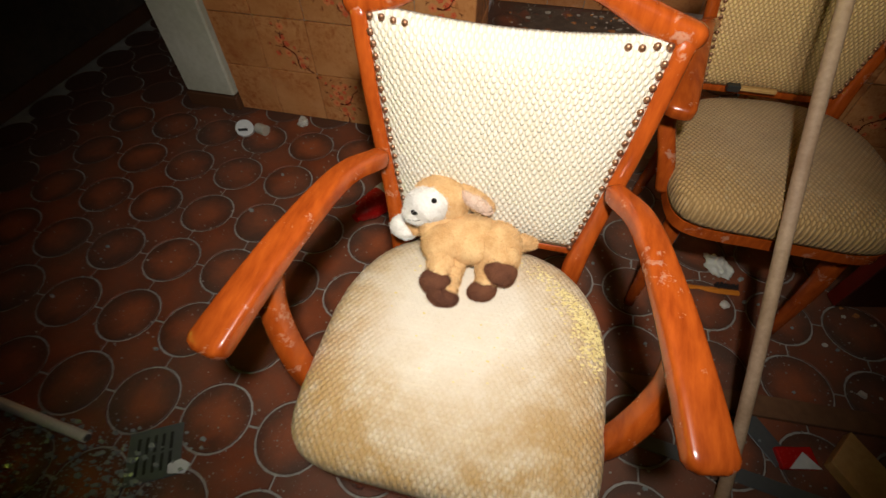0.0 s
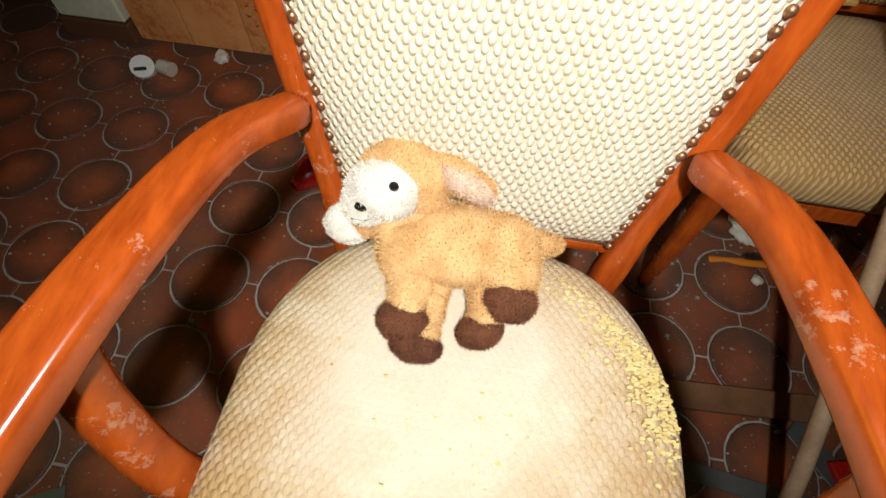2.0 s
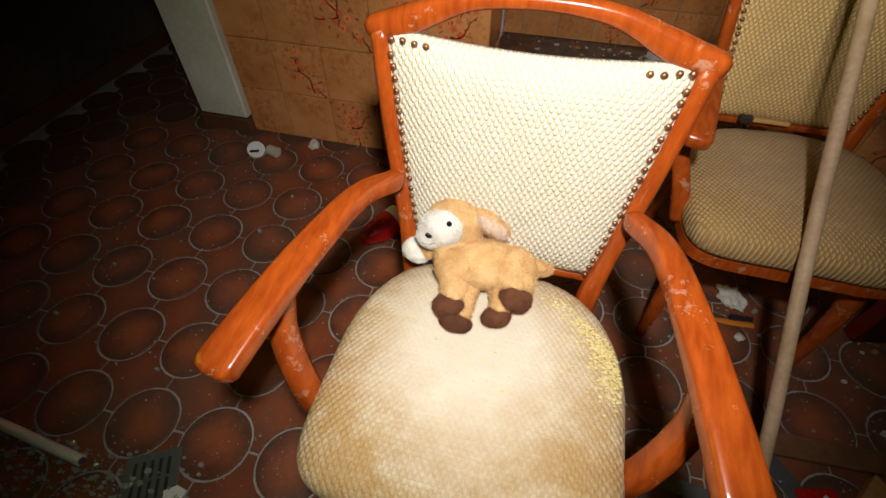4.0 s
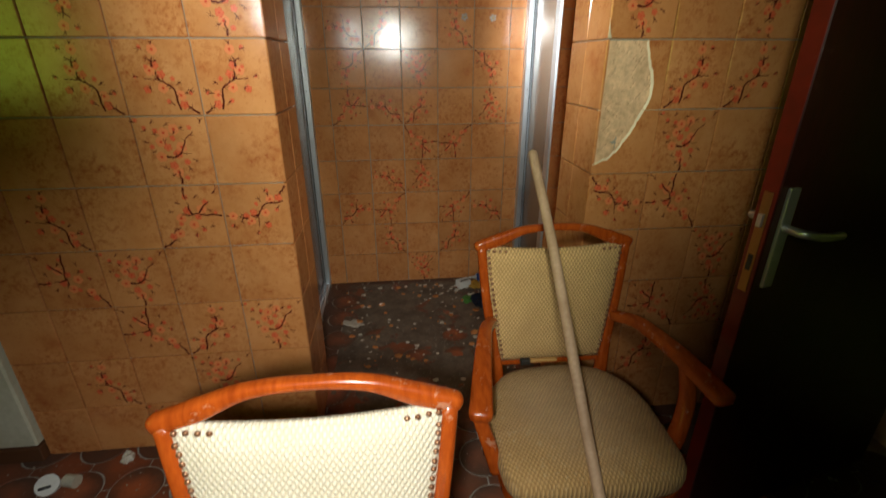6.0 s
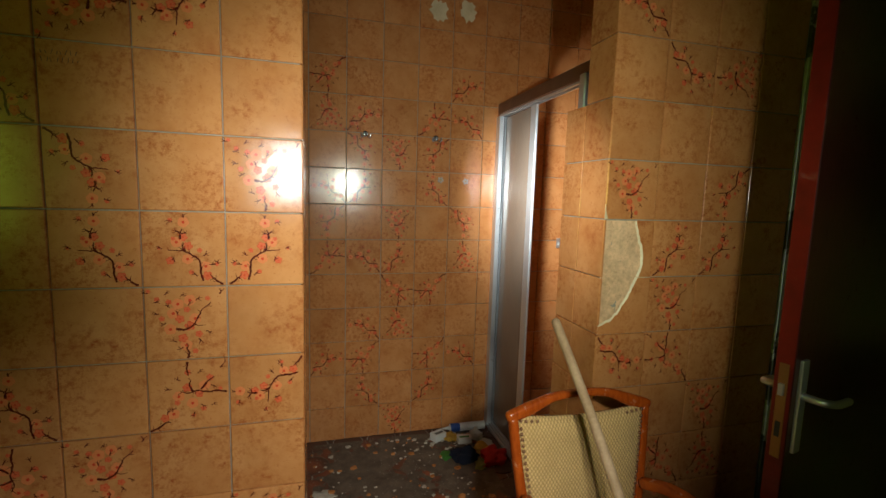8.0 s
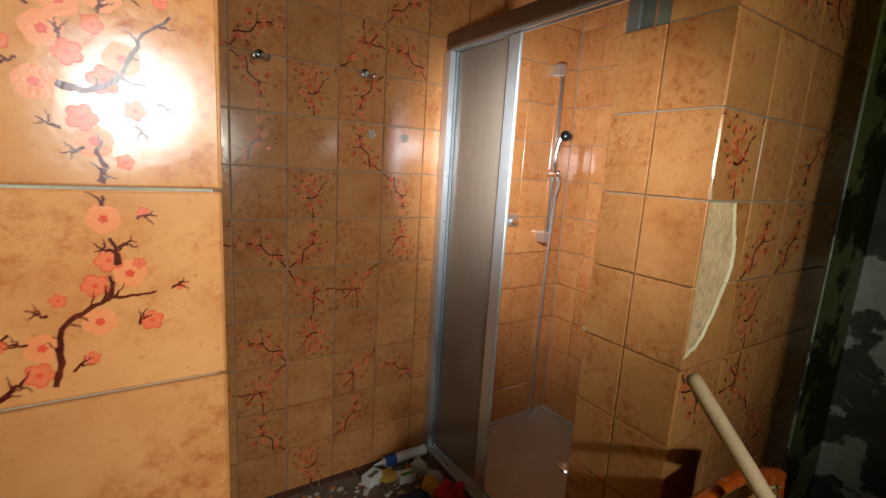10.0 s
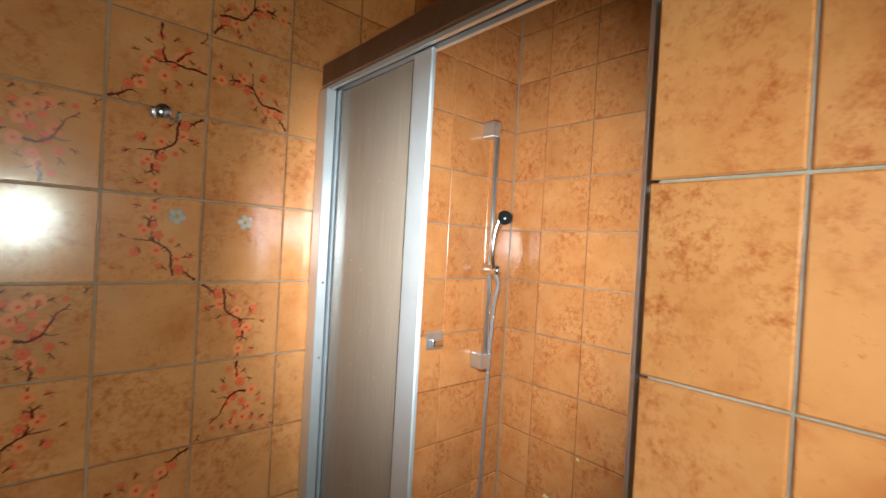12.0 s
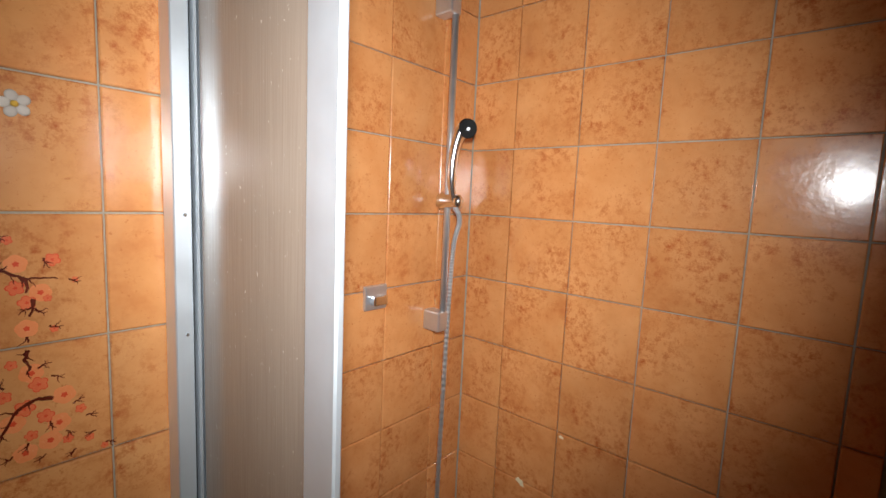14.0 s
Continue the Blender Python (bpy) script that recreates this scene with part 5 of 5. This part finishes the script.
broken_tile([(1.1634, 1.0016), (1.1634, 1.1984), (1.114, 1.1984)] + jagged([(1.113, 1.197), (1.085, 1.14), (1.052, 1.085), (1.020, 1.050), (0.966, 1.030)], 4) + [(0.9665, 1.0016)])


def bare_patch():
    """The bed of old adhesive behind the smashed tiles: uneven, with trowel ridges and cracks."""
    bm = bmesh.new()
    nx, nz = 34, 72
    grid = []
    for j in range(nz + 1):
        row = []
        for i in range(nx + 1):
            x, z = NICHE + 0.001 + (1.15 - NICHE - 0.001) * i / nx, 1.01 + 0.387 * j / nz
            lump = noise.noise(Vector((x * 14, 3, z * 14))) * 0.0016 + noise.noise(Vector((x * 55, 7, z * 55))) * 0.0009
            crack = 0.0022 if abs(noise.noise(Vector((x * 17, 1, z * 23)))) < 0.035 else 0.0
            row.append(bm.verts.new((x, 0.0052 + lump + crack, z)))
        grid.append(row)
    for j in range(nz):
        for i in range(nx):
            bm.faces.new((grid[j][i], grid[j][i + 1], grid[j + 1][i + 1], grid[j + 1][i]))
    part("bare_patch", bm, CEMENT, wall_right_pier, "bared grey tile adhesive")
    bm = bmesh.new()
    near = [bm.verts.new(p) for p in ((NICHE - 0.0004, -0.0012, 1.4025), (NICHE + 0.011, -0.0012, 1.4025), (NICHE + 0.004, -0.0012, 1.425), (NICHE - 0.0004, -0.0012, 1.452))]
    far = [bm.verts.new((v.co.x, 0.0004, v.co.z)) for v in near]
    bm.faces.new(near)
    for i in range(4):
        bm.faces.new((near[i], far[i], far[(i + 1) % 4], near[(i + 1) % 4]))
    bmesh.ops.recalc_face_normals(bm, faces=bm.faces)
    part("chipped_edge", bm, BISQUE, wall_right_pier, "pale chipped tile edge")


bare_patch()


def bared_wall(x, z, r, seed):
    rng = random.Random(seed)
    bm = bmesh.new()
    ring = [bm.verts.new((x + r * rng.uniform(0.7, 1.15) * math.cos(a), 0, z + 1.2 * r * rng.uniform(0.7, 1.15) * math.sin(a))) for a in [2 * math.pi * i / 22 for i in range(22)]]
    lows = [bm.verts.new((v.co.x, 0.004, v.co.z)) for v in ring]
    bm.faces.new(ring)
    for i in range(22):
        bm.faces.new((ring[i], ring[(i + 1) % 22], lows[(i + 1) % 22], lows[i]))
    bmesh.ops.recalc_face_normals(bm, faces=bm.faces)
    part("filler_patch", bm, BISQUE, wall_back, "pale patch of filler", at=pose(0, BACK - 0.0045, 0))


def tile_chip(y, z, size, seed):
    """A pale spot where the glaze of the cabin's end wall has flaked off."""
    rng = random.Random(seed)
    bm = bmesh.new()
    ring = [bm.verts.new((0, size * rng.uniform(0.6, 1.2) * math.cos(a), 0.6 * size * rng.uniform(0.6, 1.2) * math.sin(a))) for a in [2 * math.pi * i / 9 for i in range(9)]]
    low = [bm.verts.new((0.002, v.co.y, v.co.z)) for v in ring]
    bm.faces.new(ring)
    for i in range(9):
        bm.faces.new((ring[i], ring[(i + 1) % 9], low[(i + 1) % 9], low[i]))
    bmesh.ops.recalc_face_normals(bm, faces=bm.faces)
    part("glaze_chip", bm, BISQUE, wall_shower, "pale chip in the glaze", at=pose(FARX - 0.0014, y, z, 30, 0, 0))


tile_chip(1.046, 0.599, 0.017, 3)
tile_chip(0.923, 0.790, 0.008, 4)
bared_wall(0.70, 2.50, 0.055, 1)
bared_wall(0.87, 2.52, 0.05, 2)


# floor: round tiles with four-cornered pieces between them
def round_tile():
    bm = bmesh.new()
    rings = []
    for r, z in ((0.0825, -0.004), (0.0825, 0.0), (0.0805, 0.0016)):
        rings.append([bm.verts.new((r * math.cos(2 * math.pi * i / 28), r * math.sin(2 * math.pi * i / 28), z)) for i in range(28)])
    for a, c in zip(rings, rings[1:]):
        for i in range(28):
            bm.faces.new((a[i], a[(i + 1) % 28], c[(i + 1) % 28], c[i]))
    bm.faces.new(rings[-1])
    return mesh_from("round_tile", bm, CLAY)


def star_tile():
    """The piece between four round tiles, with four hollow sides."""
    bm = bmesh.new()
    rings = []
    for grow, z in ((0.0, -0.004), (0.0, -0.0002), (0.0015, 0.0012)):
        ring = []
        for q in range(4):
            cx, cy = ((0.1, 0.1025), (-0.1, 0.1025), (-0.1, -0.1025), (0.1, -0.1025))[q]
            start = (270, 0, 90, 180)[q]
            r = 0.0885 + grow
            lo = math.degrees(math.asin((0.0028 + grow) / r))
            for k in range(6):
                a = math.radians(start - lo - (90 - 2 * lo) * k / 5)
                ring.append(bm.verts.new((cx + r * math.cos(a), cy + r * math.sin(a), z)))
        rings.append(ring)
    n = len(rings[0])
    for a, c in zip(rings, rings[1:]):
        for i in range(n):
            bm.faces.new((a[i], a[(i + 1) % n], c[(i + 1) % n], c[i]))
    bm.faces.new(rings[-1])
    bmesh.ops.recalc_face_normals(bm, faces=bm.faces)
    if sum(f.normal.z for f in bm.faces) < 0:
        bmesh.ops.reverse_faces(bm, faces=bm.faces)
    return mesh_from("star_tile", bm, CLAY_RED)


ROUND, STAR = round_tile(), star_tile()


def lay_floor():
    rng = random.Random(5)
    near, far = [], []
    for i in range(-8, 14):
        for j in range(-12, 10):
            x, y = -0.593 + 0.2 * i, -0.383 + 0.205 * j
            for me, px, py in ((ROUND, x, y), (STAR, x + 0.1, y + 0.1025)):
                if not (-1.88 < px < 2.1 and -2.6 < py < 2.25):
                    continue
                close = -1.5 < px < 1.35 and -1.45 < py < 0.0 or (0 < px < 0.97 and 0 < py < 1.2)
                (near if close else far).append((me, px, py))
    for me, x, y in near[:300]:
        ob = new(me.name, me)
        ob.parent = floor
        ob.matrix_local = pose(x, y, rng.uniform(-0.0008, 0.0006), rng.uniform(-0.3, 0.3), rng.uniform(-0.3, 0.3), rng.randrange(4) * 90 if me is ROUND else 0)
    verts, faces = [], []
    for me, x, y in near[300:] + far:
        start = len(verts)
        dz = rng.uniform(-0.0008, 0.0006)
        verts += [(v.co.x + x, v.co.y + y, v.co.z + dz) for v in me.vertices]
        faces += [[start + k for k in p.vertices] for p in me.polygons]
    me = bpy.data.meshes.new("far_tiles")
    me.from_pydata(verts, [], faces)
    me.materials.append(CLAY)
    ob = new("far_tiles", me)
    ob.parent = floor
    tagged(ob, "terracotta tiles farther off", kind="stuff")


lay_floor()


def scribble(x, z, width, lines, seed):
    """Small illegible pen marks on a tile."""
    rng = random.Random(seed)
    bm = bmesh.new()
    for row in range(lines):
        px = x
        while px < x + width:
            h = rng.uniform(0.006, 0.012)
            z0 = z - row * 0.018
            tube([(px, -0.0008, z0), (px + rng.uniform(-0.003, 0.006), -0.0008, z0 + h)], (0.0006, 0.0003), 4, bm=bm)
            px += rng.uniform(0.007, 0.013)
    part("pen_marks", bm, BLACK, wall_left_pier, "faint illegible pen marks on the tiles")


scribble(-0.585, 1.765, 0.07, 2, 4)
scribble(-0.78, 1.745, 0.12, 3, 5)
